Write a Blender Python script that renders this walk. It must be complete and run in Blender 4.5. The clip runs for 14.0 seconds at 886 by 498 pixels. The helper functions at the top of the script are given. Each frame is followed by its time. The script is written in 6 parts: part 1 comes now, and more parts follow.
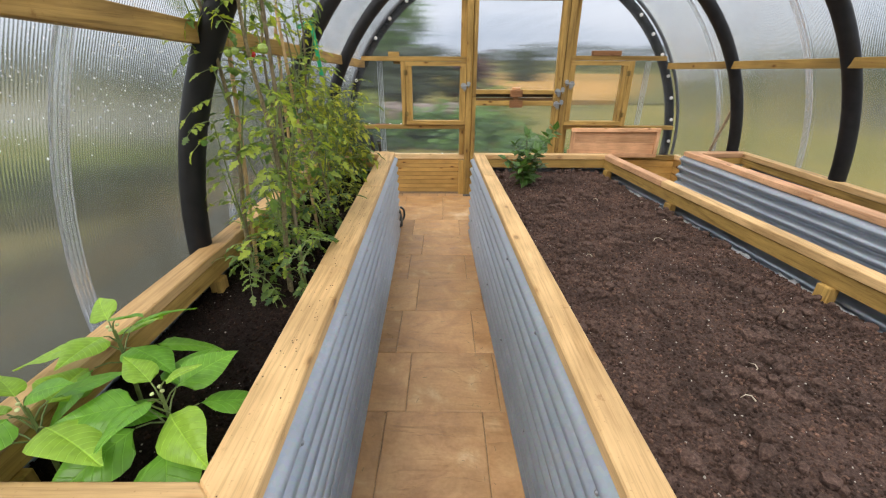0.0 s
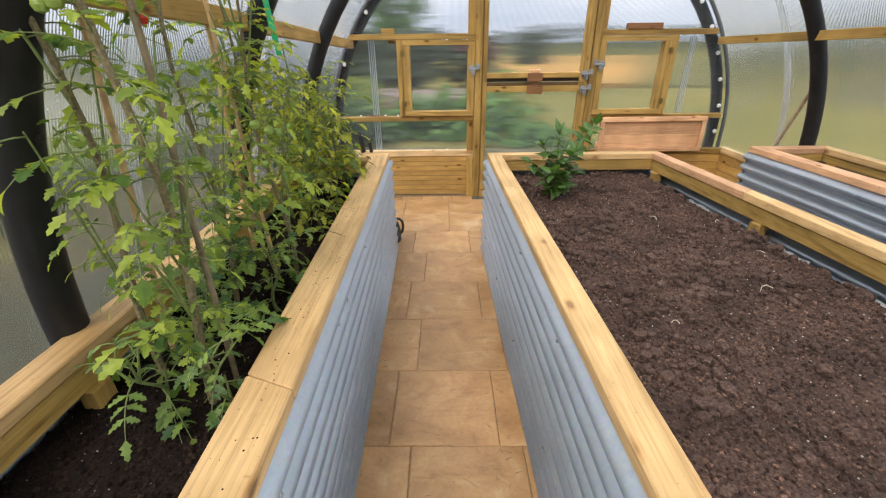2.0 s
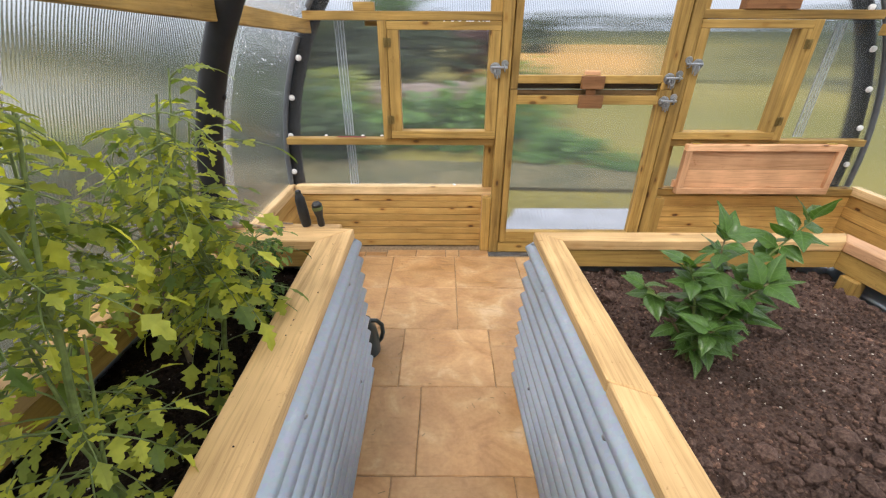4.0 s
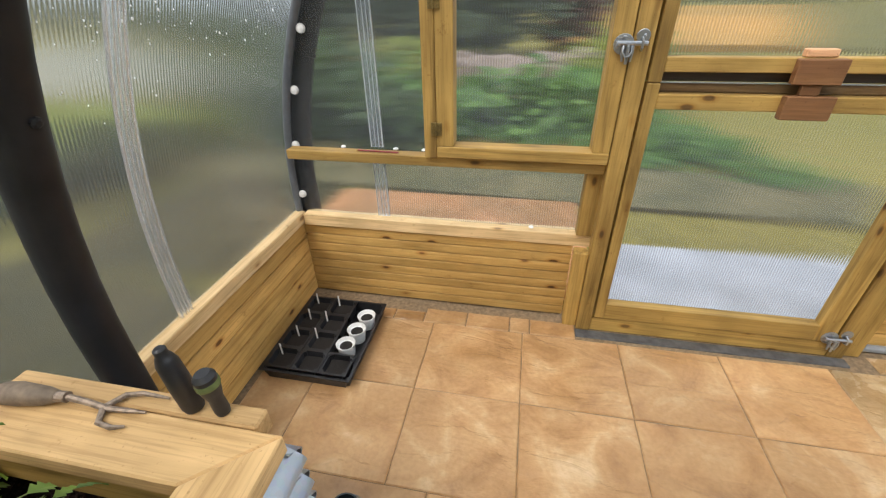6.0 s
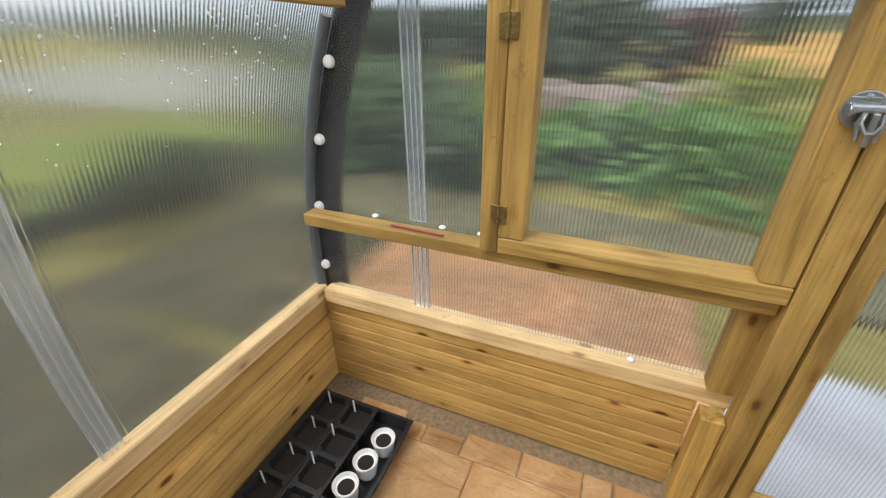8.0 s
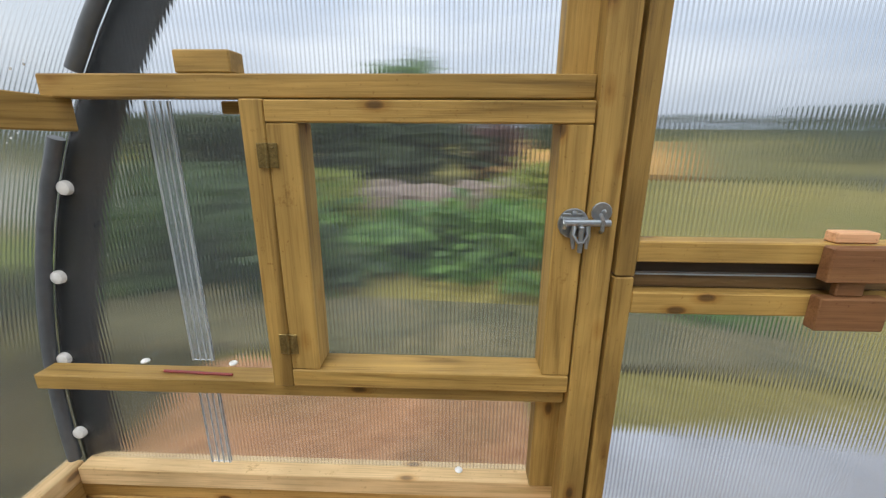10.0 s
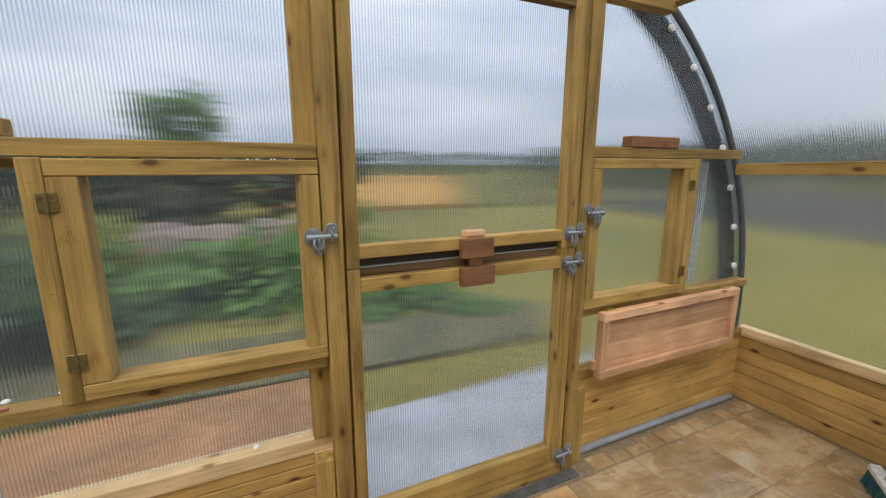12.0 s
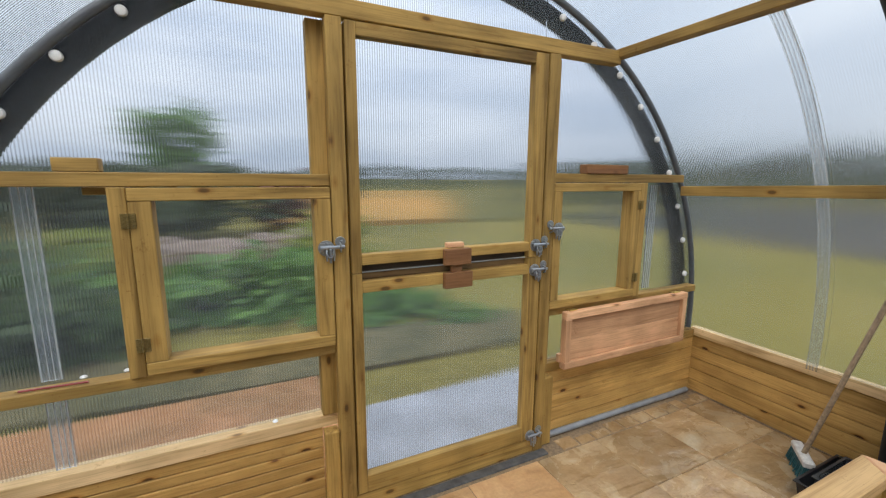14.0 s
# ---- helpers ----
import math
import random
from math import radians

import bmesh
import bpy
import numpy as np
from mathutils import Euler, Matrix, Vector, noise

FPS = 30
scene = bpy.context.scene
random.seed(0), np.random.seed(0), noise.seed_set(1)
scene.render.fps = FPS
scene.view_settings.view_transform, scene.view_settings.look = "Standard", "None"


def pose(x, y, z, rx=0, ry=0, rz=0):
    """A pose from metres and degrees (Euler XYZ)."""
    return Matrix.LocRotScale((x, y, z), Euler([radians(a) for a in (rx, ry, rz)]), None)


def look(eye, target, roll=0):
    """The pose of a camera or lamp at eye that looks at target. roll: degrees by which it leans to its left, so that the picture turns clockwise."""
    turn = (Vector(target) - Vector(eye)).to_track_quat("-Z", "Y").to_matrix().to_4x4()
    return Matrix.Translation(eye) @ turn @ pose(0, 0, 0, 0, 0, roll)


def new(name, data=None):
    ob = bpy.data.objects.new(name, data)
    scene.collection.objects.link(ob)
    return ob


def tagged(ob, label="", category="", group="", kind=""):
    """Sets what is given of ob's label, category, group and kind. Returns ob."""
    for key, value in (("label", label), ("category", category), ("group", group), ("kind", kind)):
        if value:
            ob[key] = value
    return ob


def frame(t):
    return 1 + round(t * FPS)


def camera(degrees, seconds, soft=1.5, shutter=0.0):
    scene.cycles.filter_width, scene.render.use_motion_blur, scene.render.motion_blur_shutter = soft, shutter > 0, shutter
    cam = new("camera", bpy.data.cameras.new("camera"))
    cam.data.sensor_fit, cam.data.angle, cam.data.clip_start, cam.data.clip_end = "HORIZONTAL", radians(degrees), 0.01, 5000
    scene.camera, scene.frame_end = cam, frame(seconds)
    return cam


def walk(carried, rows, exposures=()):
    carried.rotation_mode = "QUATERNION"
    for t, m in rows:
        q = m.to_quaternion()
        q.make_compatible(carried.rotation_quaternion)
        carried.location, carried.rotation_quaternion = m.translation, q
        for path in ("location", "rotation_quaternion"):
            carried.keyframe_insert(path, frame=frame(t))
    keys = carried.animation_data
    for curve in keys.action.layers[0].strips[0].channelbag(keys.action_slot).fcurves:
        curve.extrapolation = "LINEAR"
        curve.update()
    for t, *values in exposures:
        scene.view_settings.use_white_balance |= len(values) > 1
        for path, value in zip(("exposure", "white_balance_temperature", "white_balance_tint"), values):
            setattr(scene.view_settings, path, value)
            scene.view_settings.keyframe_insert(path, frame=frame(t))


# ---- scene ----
cam = camera(94.2, 14.0, 1.2)
PATH = [
    (0, (0.09, 0.247, 1.55), (0.098, 2.063, 0.713), 0.3),
    (0.5, (0.059, 0.268, 1.543), (0.06, 2.075, 0.685), 0.2),
    (1, (0.059, 0.378, 1.53), (0.058, 2.174, 0.65), -0.2),
    (1.5, (0.112, 0.664, 1.514), (0.102, 2.456, 0.625), -0.3),
    (2, (0.071, 1.006, 1.494), (0.058, 2.796, 0.601), -0.7),
    (2.5, (0.034, 1.359, 1.494), (0.072, 3.156, 0.616), -0.1),
    (3, (0.095, 1.73, 1.514), (0.118, 3.523, 0.629), -0.3),
    (3.2, (0.083, 1.897, 1.506), (0.113, 3.684, 0.608), 0.2),
    (5.3, (-0.027, 3.292, 1.453), (-0.183, 5.018, 0.454), -0.6),
    (5.5, (-0.014, 3.378, 1.441), (-0.212, 5.091, 0.429), -0.7),
    (6, (0.03, 3.635, 1.43), (-0.309, 5.301, 0.378), -1.2),
    (6.5, (-0.013, 3.835, 1.4), (-0.522, 5.443, 0.325), -1.4),
    (7, (-0.06, 4.027, 1.408), (-0.734, 5.564, 0.319), -1.7),
    (7.2, (-0.063, 4.096, 1.406), (-0.81, 5.593, 0.311), -1.7),
    (9.3, (0.017, 4.369, 1.469), (-0.359, 6.225, 0.824), 0.1),
    (9.5, (0.037, 4.376, 1.471), (-0.272, 6.252, 0.848), 0.2),
    (10, (0.084, 4.388, 1.473), (0.018, 6.305, 0.906), 0.3),
    (10.5, (0.075, 4.347, 1.485), (0.308, 6.261, 0.953), 0.2),
    (11, (0.045, 4.24, 1.486), (0.605, 6.096, 0.996), -0.1),
    (11.5, (0.089, 4.086, 1.503), (0.85, 5.882, 1.06), -0.0),
    (12, (0.163, 3.879, 1.515), (0.981, 5.658, 1.111), 0.2),
    (12.5, (0.173, 3.754, 1.55), (1.003, 5.534, 1.173), 0.4),
    (13, (0.116, 3.665, 1.568), (0.947, 5.448, 1.21), 0.4),
    (13.5, (0.062, 3.595, 1.567), (0.906, 5.374, 1.221), 0.4),
    (14, (0.041, 3.543, 1.562), (0.896, 5.319, 1.226), 0.3),
]
EXPOSURES = [
    (0, -0.24, 6620, 15), (2, -0.10, 6640, 15), (3, 0.04, 6550, 18), (5.5, -0.18, 6620, 12), (7, -0.1, 6600, 12),
    (9.5, -0.43, 6480, 12), (11, -0.6, 6420, 12), (12.5, -0.66, 6300, 12), (14, -0.6, 6280, 12),
]
walk(cam, [(t, look(eye, target, roll)) for t, eye, target, roll in PATH], EXPOSURES)
SKY, SUN = 0.19, 1.5

# ---- light ----
world = bpy.data.worlds.new("overcast_sky")
scene.world = world
world.use_nodes = True
wn, wl = world.node_tree.nodes, world.node_tree.links
wn.clear()
sky = wn.new("ShaderNodeTexSky")
sky.sky_type, sky.sun_disc = "NISHITA", False
sky.sun_elevation, sky.sun_rotation = radians(52), radians(205)
sky.air_density, sky.dust_density = 1.0, 2.5
wco = wn.new("ShaderNodeTexCoord")
wmap = wn.new("ShaderNodeMapping")
wmap.inputs["Scale"].default_value = (1.2, 1.2, 4.5)
wno = wn.new("ShaderNodeTexNoise")
wno.inputs["Scale"].default_value, wno.inputs["Detail"].default_value, wno.inputs["Roughness"].default_value = 1.6, 5, 0.55
wra = wn.new("ShaderNodeValToRGB")
wra.color_ramp.elements[0].position, wra.color_ramp.elements[0].color = 0.34, (8.9, 10.2, 12.2, 1)
wra.color_ramp.elements[1].position, wra.color_ramp.elements[1].color = 0.66, (15.3, 15.9, 16.8, 1)
wmx = wn.new("ShaderNodeMixRGB")
wmx.inputs["Fac"].default_value = 0.88
wbg = wn.new("ShaderNodeBackground")
wbg.inputs["Strength"].default_value = SKY
wout = wn.new("ShaderNodeOutputWorld")
wl.new(wco.outputs["Generated"], wmap.inputs["Vector"])
wl.new(wmap.outputs["Vector"], wno.inputs["Vector"])
wl.new(wno.outputs["Fac"], wra.inputs["Fac"])
wl.new(sky.outputs["Color"], wmx.inputs["Color1"])
wl.new(wra.outputs["Color"], wmx.inputs["Color2"])
wsep = wn.new("ShaderNodeSeparateXYZ")
wl.new(wco.outputs["Generated"], wsep.inputs["Vector"])
wgr = wn.new("ShaderNodeValToRGB")          # an overcast sky is brighter overhead
wgr.color_ramp.elements[0].position, wgr.color_ramp.elements[0].color = 0.02, (0.60, 0.61, 0.62, 1)
wgr.color_ramp.elements[1].position, wgr.color_ramp.elements[1].color = 0.85, (1.45, 1.44, 1.42, 1)
wl.new(wsep.outputs["Z"], wgr.inputs["Fac"])
wmul = wn.new("ShaderNodeMixRGB")
wmul.blend_type, wmul.inputs["Fac"].default_value = "MULTIPLY", 1.0
wl.new(wmx.outputs["Color"], wmul.inputs["Color1"])
wl.new(wgr.outputs["Color"], wmul.inputs["Color2"])
wl.new(wmul.outputs["Color"], wbg.inputs["Color"])
wl.new(wbg.outputs["Background"], wout.inputs["Surface"])
sun = new("sun", bpy.data.lights.new("sun", "SUN"))
sun.data.energy, sun.data.angle, sun.data.color = SUN, radians(25), (1.0, 0.95, 0.88)
sun.matrix_world = look((-6, -9, 16), (0, 0, 0))

# ---- materials ----


def nodes_of(name):
    m = bpy.data.materials.new(name)
    m.use_nodes = True
    nt = m.node_tree
    return m, nt, nt.nodes["Principled BSDF"]


def nd(nt, kind, **inputs):
    n = nt.nodes.new(kind)
    for k, v in inputs.items():
        n.inputs[k.replace("_", " ")].default_value = v
    return n


def ramp(nt, fac, *stops):
    r = nt.nodes.new("ShaderNodeValToRGB")
    els = r.color_ramp.elements
    while len(els) < len(stops):
        els.new(0.5)
    for e, (p, c) in zip(els, stops):
        e.position, e.color = p, (*c, 1)
    nt.links.new(fac, r.inputs["Fac"])
    return r.outputs["Color"]


def coords(nt, scale, spread=0.0):
    """Object coordinates, scaled; spread shifts them by a random amount object by object."""
    co = nt.nodes.new("ShaderNodeTexCoord")
    mp = nt.nodes.new("ShaderNodeMapping")
    mp.inputs["Scale"].default_value = scale
    nt.links.new(co.outputs["Object"], mp.inputs["Vector"])
    if spread:
        oi = nt.nodes.new("ShaderNodeObjectInfo")
        mu = nt.nodes.new("ShaderNodeMath")
        mu.operation = "MULTIPLY"
        mu.inputs[1].default_value = spread
        nt.links.new(oi.outputs["Random"], mu.inputs[0])
        nt.links.new(mu.outputs[0], mp.inputs["Location"])
    return mp.outputs["Vector"]


def mix(nt, a, b, fac, kind="MIX"):
    m = nt.nodes.new("ShaderNodeMixRGB")
    m.blend_type = kind
    for s, v in (("Fac", fac), ("Color1", a), ("Color2", b)):
        if isinstance(v, (int, float)):
            m.inputs[s].default_value = v if s == "Fac" else (v, v, v, 1)
        elif isinstance(v, tuple):
            m.inputs[s].default_value = (*v, 1)
        else:
            nt.links.new(v, m.inputs[s])
    return m.outputs["Color"]


def bump(nt, bsdf, height, strength, distance):
    b = nt.nodes.new("ShaderNodeBump")
    b.inputs["Strength"].default_value, b.inputs["Distance"].default_value = strength, distance
    nt.links.new(height, b.inputs["Height"])
    nt.links.new(b.outputs["Normal"], bsdf.inputs["Normal"])


def wood(name, light, dark, axis, knots=0.5, rough=0.62):
    """Sawn softwood with the grain along one axis."""
    m, nt, bs = nodes_of(name)
    L = nt.links
    s = [17.0, 17.0, 17.0]
    s[axis] = 0.9
    grain = nd(nt, "ShaderNodeTexNoise", Scale=1.0, Detail=5.0, Roughness=0.55, Distortion=1.2)
    L.new(coords(nt, s, 37.0), grain.inputs["Vector"])
    s = [150.0, 150.0, 150.0]
    s[axis] = 5.0
    fine = nd(nt, "ShaderNodeTexNoise", Scale=1.0, Detail=3.0, Roughness=0.6)
    L.new(coords(nt, s, 11.0), fine.inputs["Vector"])
    blot = nd(nt, "ShaderNodeTexNoise", Scale=3.5, Detail=3.0)
    L.new(coords(nt, (1, 1, 1), 19.0), blot.inputs["Vector"])
    s = [9.5, 9.5, 9.5]
    s[axis] = 4.4
    vor = nd(nt, "ShaderNodeTexVoronoi", Scale=1.0)
    L.new(coords(nt, s, 23.0), vor.inputs["Vector"])
    base = ramp(nt, grain.outputs["Fac"], (0.30, dark), (0.46, tuple((a + 2 * b) / 3 for b, a in zip(light, dark))), (0.64, light))
    base = mix(nt, base, ramp(nt, fine.outputs["Fac"], (0.36, (0.70, 0.66, 0.60)), (0.52, (1, 1, 1))), 0.6, "MULTIPLY")
    base = mix(nt, base, ramp(nt, blot.outputs["Fac"], (0.35, (0.74, 0.71, 0.65)), (0.65, (1.10, 1.08, 1.04))), 0.8, "MULTIPLY")
    knot = ramp(nt, vor.outputs["Distance"], (0.062, (0.12, 0.065, 0.035)), (0.085, (0.34, 0.22, 0.13)), (0.11, (0.78, 0.66, 0.52)), (0.19, (1, 1, 1)))
    base = mix(nt, base, knot, knots, "MULTIPLY")
    dirt = nd(nt, "ShaderNodeTexNoise", Scale=16.0, Detail=6.0, Roughness=0.75)
    L.new(coords(nt, (1, 1, 1), 13.0), dirt.inputs["Vector"])
    base = mix(nt, base, ramp(nt, dirt.outputs["Fac"], (0.62, (1, 1, 1)), (0.70, (0.62, 0.52, 0.42))), 0.7, "MULTIPLY")
    speck = nd(nt, "ShaderNodeTexNoise", Scale=110.0, Detail=2.0)
    L.new(coords(nt, (1, 1, 1), 29.0), speck.inputs["Vector"])
    base = mix(nt, base, ramp(nt, speck.outputs["Fac"], (0.68, (1, 1, 1)), (0.76, (0.55, 0.44, 0.35))), 0.55, "MULTIPLY")
    oi = nt.nodes.new("ShaderNodeObjectInfo")
    tone = ramp(nt, oi.outputs["Random"], (0.0, (0.82, 0.8, 0.76)), (0.5, (1, 0.98, 0.94)), (1.0, (1.1, 1.08, 1.04)))
    base = mix(nt, base, tone, 1.0, "MULTIPLY")
    L.new(base, bs.inputs["Base Color"])
    bs.inputs["Roughness"].default_value = rough
    bs.inputs["Specular IOR Level"].default_value = 0.35
    bump(nt, bs, fine.outputs["Fac"], 0.6, 0.002)
    return m


HONEY, HONEY_D = (0.53, 0.347, 0.106), (0.215, 0.131, 0.035)
PALE, PALE_D = (0.76, 0.515, 0.255), (0.50, 0.315, 0.135)
RED, RED_D = (0.80, 0.485, 0.285), (0.56, 0.29, 0.15)
WOOD = [wood("treated_pine", HONEY, HONEY_D, a, 0.8) for a in range(3)]
CAP = [wood("planed_pine", PALE, PALE_D, a, 0.6) for a in range(3)]
SILL = [wood("pale_sill_board", (0.84, 0.63, 0.36), (0.58, 0.40, 0.19), a, 0.7) for a in range(3)]
STAINED = [wood("stained_offcut", (0.30, 0.15, 0.065), (0.20, 0.09, 0.04), a, 0.4) for a in range(3)]
CEDAR = [wood("reddish_larch", RED, RED_D, a, 0.85) for a in range(3)]
PLANK = [wood("decking_pine", (0.67, 0.43, 0.148), (0.44, 0.262, 0.075), a, 0.95) for a in range(3)]


def plain(name, colour, rough=0.5, metal=0.0, vary=0.15, scale=30.0, bumpy=0.0, spec=0.5):
    m, nt, bs = nodes_of(name)
    no = nd(nt, "ShaderNodeTexNoise", Scale=scale, Detail=4.0)
    nt.links.new(coords(nt, (1, 1, 1), 7.0), no.inputs["Vector"])
    lo, hi = tuple(c * (1 - vary) for c in colour), tuple(min(1, c * (1 + vary)) for c in colour)
    nt.links.new(ramp(nt, no.outputs["Fac"], (0.3, lo), (0.7, hi)), bs.inputs["Base Color"])
    bs.inputs["Roughness"].default_value, bs.inputs["Metallic"].default_value = rough, metal
    bs.inputs["Specular IOR Level"].default_value = spec
    if bumpy:
        bump(nt, bs, no.outputs["Fac"], 0.6, bumpy)
    return m


def galvanised():
    m, nt, bs = nodes_of("galvanised_sheet")
    no = nd(nt, "ShaderNodeTexNoise", Scale=1.0, Detail=5.0, Roughness=0.65)
    nt.links.new(coords(nt, (11, 4.0, 11), 5.0), no.inputs["Vector"])
    sp = nd(nt, "ShaderNodeTexVoronoi", Scale=90.0)
    nt.links.new(coords(nt, (1, 1, 1), 3.0), sp.inputs["Vector"])
    col = ramp(nt, no.outputs["Fac"], (0.3, (0.34, 0.375, 0.41)), (0.62, (0.41, 0.445, 0.48)), (0.76, (0.58, 0.60, 0.62)))
    col = mix(nt, col, sp.outputs["Color"], 0.06, "OVERLAY")
    nt.links.new(col, bs.inputs["Base Color"])
    nt.links.new(ramp(nt, no.outputs["Fac"], (0.3, (0.29,) * 3), (0.7, (0.37,) * 3)), bs.inputs["Roughness"])
    bs.inputs["Metallic"].default_value = 0.66
    bump(nt, bs, no.outputs["Fac"], 0.06, 0.0012)
    return m


def polycarbonate(name, axis, haze, slope, tint=(0.86, 0.9, 0.9), rough=0.06, web=0.7, ridge=1.12, spread=0.0):
    """Clear ribbed sheet. The ribs repeat along one axis and spread the view sideways."""
    m, nt, bs = nodes_of(name)
    L = nt.links
    co = nt.nodes.new("ShaderNodeTexCoord")
    sp = nt.nodes.new("ShaderNodeSeparateXYZ")
    L.new(co.outputs["Object"], sp.inputs["Vector"])
    pitch = 0.0105
    mu = nt.nodes.new("ShaderNodeMath")
    mu.operation, mu.inputs[1].default_value = "MULTIPLY", 2 * math.pi / pitch
    L.new(sp.outputs[axis], mu.inputs[0])
    si = nt.nodes.new("ShaderNodeMath")
    si.operation = "SINE"
    L.new(mu.outputs[0], si.inputs[0])
    no = nd(nt, "ShaderNodeTexNoise", Scale=1.0, Detail=3.0)
    L.new(coords(nt, (2.5, 2.5, 2.5), 3.0), no.inputs["Vector"])
    b = nt.nodes.new("ShaderNodeBump")
    b.inputs["Strength"].default_value = 1.0
    b.inputs["Distance"].default_value = slope * pitch / (2 * math.pi)
    L.new(si.outputs[0], b.inputs["Height"])
    hf = nt.nodes.new("ShaderNodeMath")
    hf.operation, hf.inputs[1].default_value, hf.inputs[2].default_value = "MULTIPLY_ADD", 0.5, 0.5
    L.new(si.outputs[0], hf.inputs[0])
    rib = ramp(nt, hf.outputs[0], (0.0, tuple(c * web for c in tint)), (0.16, tint), (0.92, tint), (1.0, tuple(min(1, c * ridge) for c in tint)))
    L.new(rib, bs.inputs["Base Color"])
    bs.inputs["Transmission Weight"].default_value = 1.0
    bs.inputs["IOR"].default_value = 1.32
    bs.inputs["Roughness"].default_value = rough
    # fine drawn lines in the sheet scatter the view across the ribs
    wn_ = nt.nodes.new("ShaderNodeTexWhiteNoise")
    L.new(co.outputs["Object"], wn_.inputs["Vector"])
    jit = nt.nodes.new("ShaderNodeMath")
    jit.operation, jit.inputs[1].default_value, jit.inputs[2].default_value = "MULTIPLY_ADD", 2 * spread, -spread
    L.new(wn_.outputs["Value"], jit.inputs[0])
    cb = nt.nodes.new("ShaderNodeCombineXYZ")
    L.new(jit.outputs[0], cb.inputs[axis])
    va = nt.nodes.new("ShaderNodeVectorMath")
    L.new(b.outputs["Normal"], va.inputs[0])
    L.new(cb.outputs[0], va.inputs[1])
    vn = nt.nodes.new("ShaderNodeVectorMath")
    vn.operation = "NORMALIZE"
    L.new(va.outputs[0], vn.inputs[0])
    L.new(vn.outputs[0], bs.inputs["Normal"])
    tr = nd(nt, "ShaderNodeBsdfTranslucent", Color=(0.8, 0.84, 0.86, 1))
    di = nd(nt, "ShaderNodeBsdfDiffuse", Color=(0.7, 0.73, 0.75, 1))
    m2 = nd(nt, "ShaderNodeMixShader", Fac=0.35)
    L.new(tr.outputs[0], m2.inputs[1])
    L.new(di.outputs[0], m2.inputs[2])
    m1 = nt.nodes.new("ShaderNodeMixShader")
    hz = ramp(nt, no.outputs["Fac"], (0.3, (haze * 0.7,) * 3), (0.7, (haze * 1.35,) * 3))
    L.new(hz, m1.inputs["Fac"])
    L.new(bs.outputs[0], m1.inputs[1])
    L.new(m2.outputs[0], m1.inputs[2])
    L.new(m1.outputs[0], nt.nodes["Material Output"].inputs["Surface"])
    return m


def slab_stone(name, wet=1.0, gloss=0.0, cool=0.0):
    m, nt, bs = nodes_of(name)
    L = nt.links
    v = coords(nt, (1, 1, 1), 41.0)
    big = nd(nt, "ShaderNodeTexNoise", Scale=5.0, Detail=6.0, Roughness=0.6, Distortion=0.8)
    fine = nd(nt, "ShaderNodeTexNoise", Scale=60.0, Detail=4.0)
    riven = nd(nt, "ShaderNodeTexNoise", Scale=1.0, Detail=5.0, Roughness=0.45, Distortion=0.5)
    for n in (big, fine):
        L.new(v, n.inputs["Vector"])
    L.new(coords(nt, (3.0, 7.5, 4.0), 53.0), riven.inputs["Vector"])
    col = ramp(nt, big.outputs["Fac"], (0.28, (0.38, 0.205, 0.083)), (0.44, (0.52, 0.305, 0.138)), (0.58, (0.59, 0.37, 0.18)), (0.74, (0.72, 0.53, 0.32)))
    col = mix(nt, col, ramp(nt, fine.outputs["Fac"], (0.35, (0.85, 0.82, 0.78)), (0.6, (1, 1, 1))), 0.6, "MULTIPLY")
    oi = nt.nodes.new("ShaderNodeObjectInfo")
    col = mix(nt, col, ramp(nt, oi.outputs["Random"], (0, (0.85, 0.84, 0.82)), (1, (1.12, 1.1, 1.08))), 1.0, "MULTIPLY")
    if wet < 1:
        damp = nd(nt, "ShaderNodeTexNoise", Scale=2.6, Detail=3.0, Distortion=0.6)
        L.new(v, damp.inputs["Vector"])
        col = mix(nt, col, ramp(nt, damp.outputs["Fac"], (0.38, (wet * (1.03 - cool), wet, wet * (0.95 + cool))), (0.62, (1.0 - cool, 0.985, 0.96 + cool))), 1.0, "MULTIPLY")
    L.new(col, bs.inputs["Base Color"])
    L.new(ramp(nt, big.outputs["Fac"], (0.35, (0.42 - gloss,) * 3), (0.65, (0.72 - gloss,) * 3)), bs.inputs["Roughness"])
    step = ramp(nt, riven.outputs["Fac"], (0.30, (0, 0, 0)), (0.48, (0.42,) * 3), (0.515, (0.60,) * 3), (0.70, (1, 1, 1)))
    h = mix(nt, step, fine.outputs["Fac"], 0.10)
    bump(nt, bs, h, 0.9, 0.014)
    return m


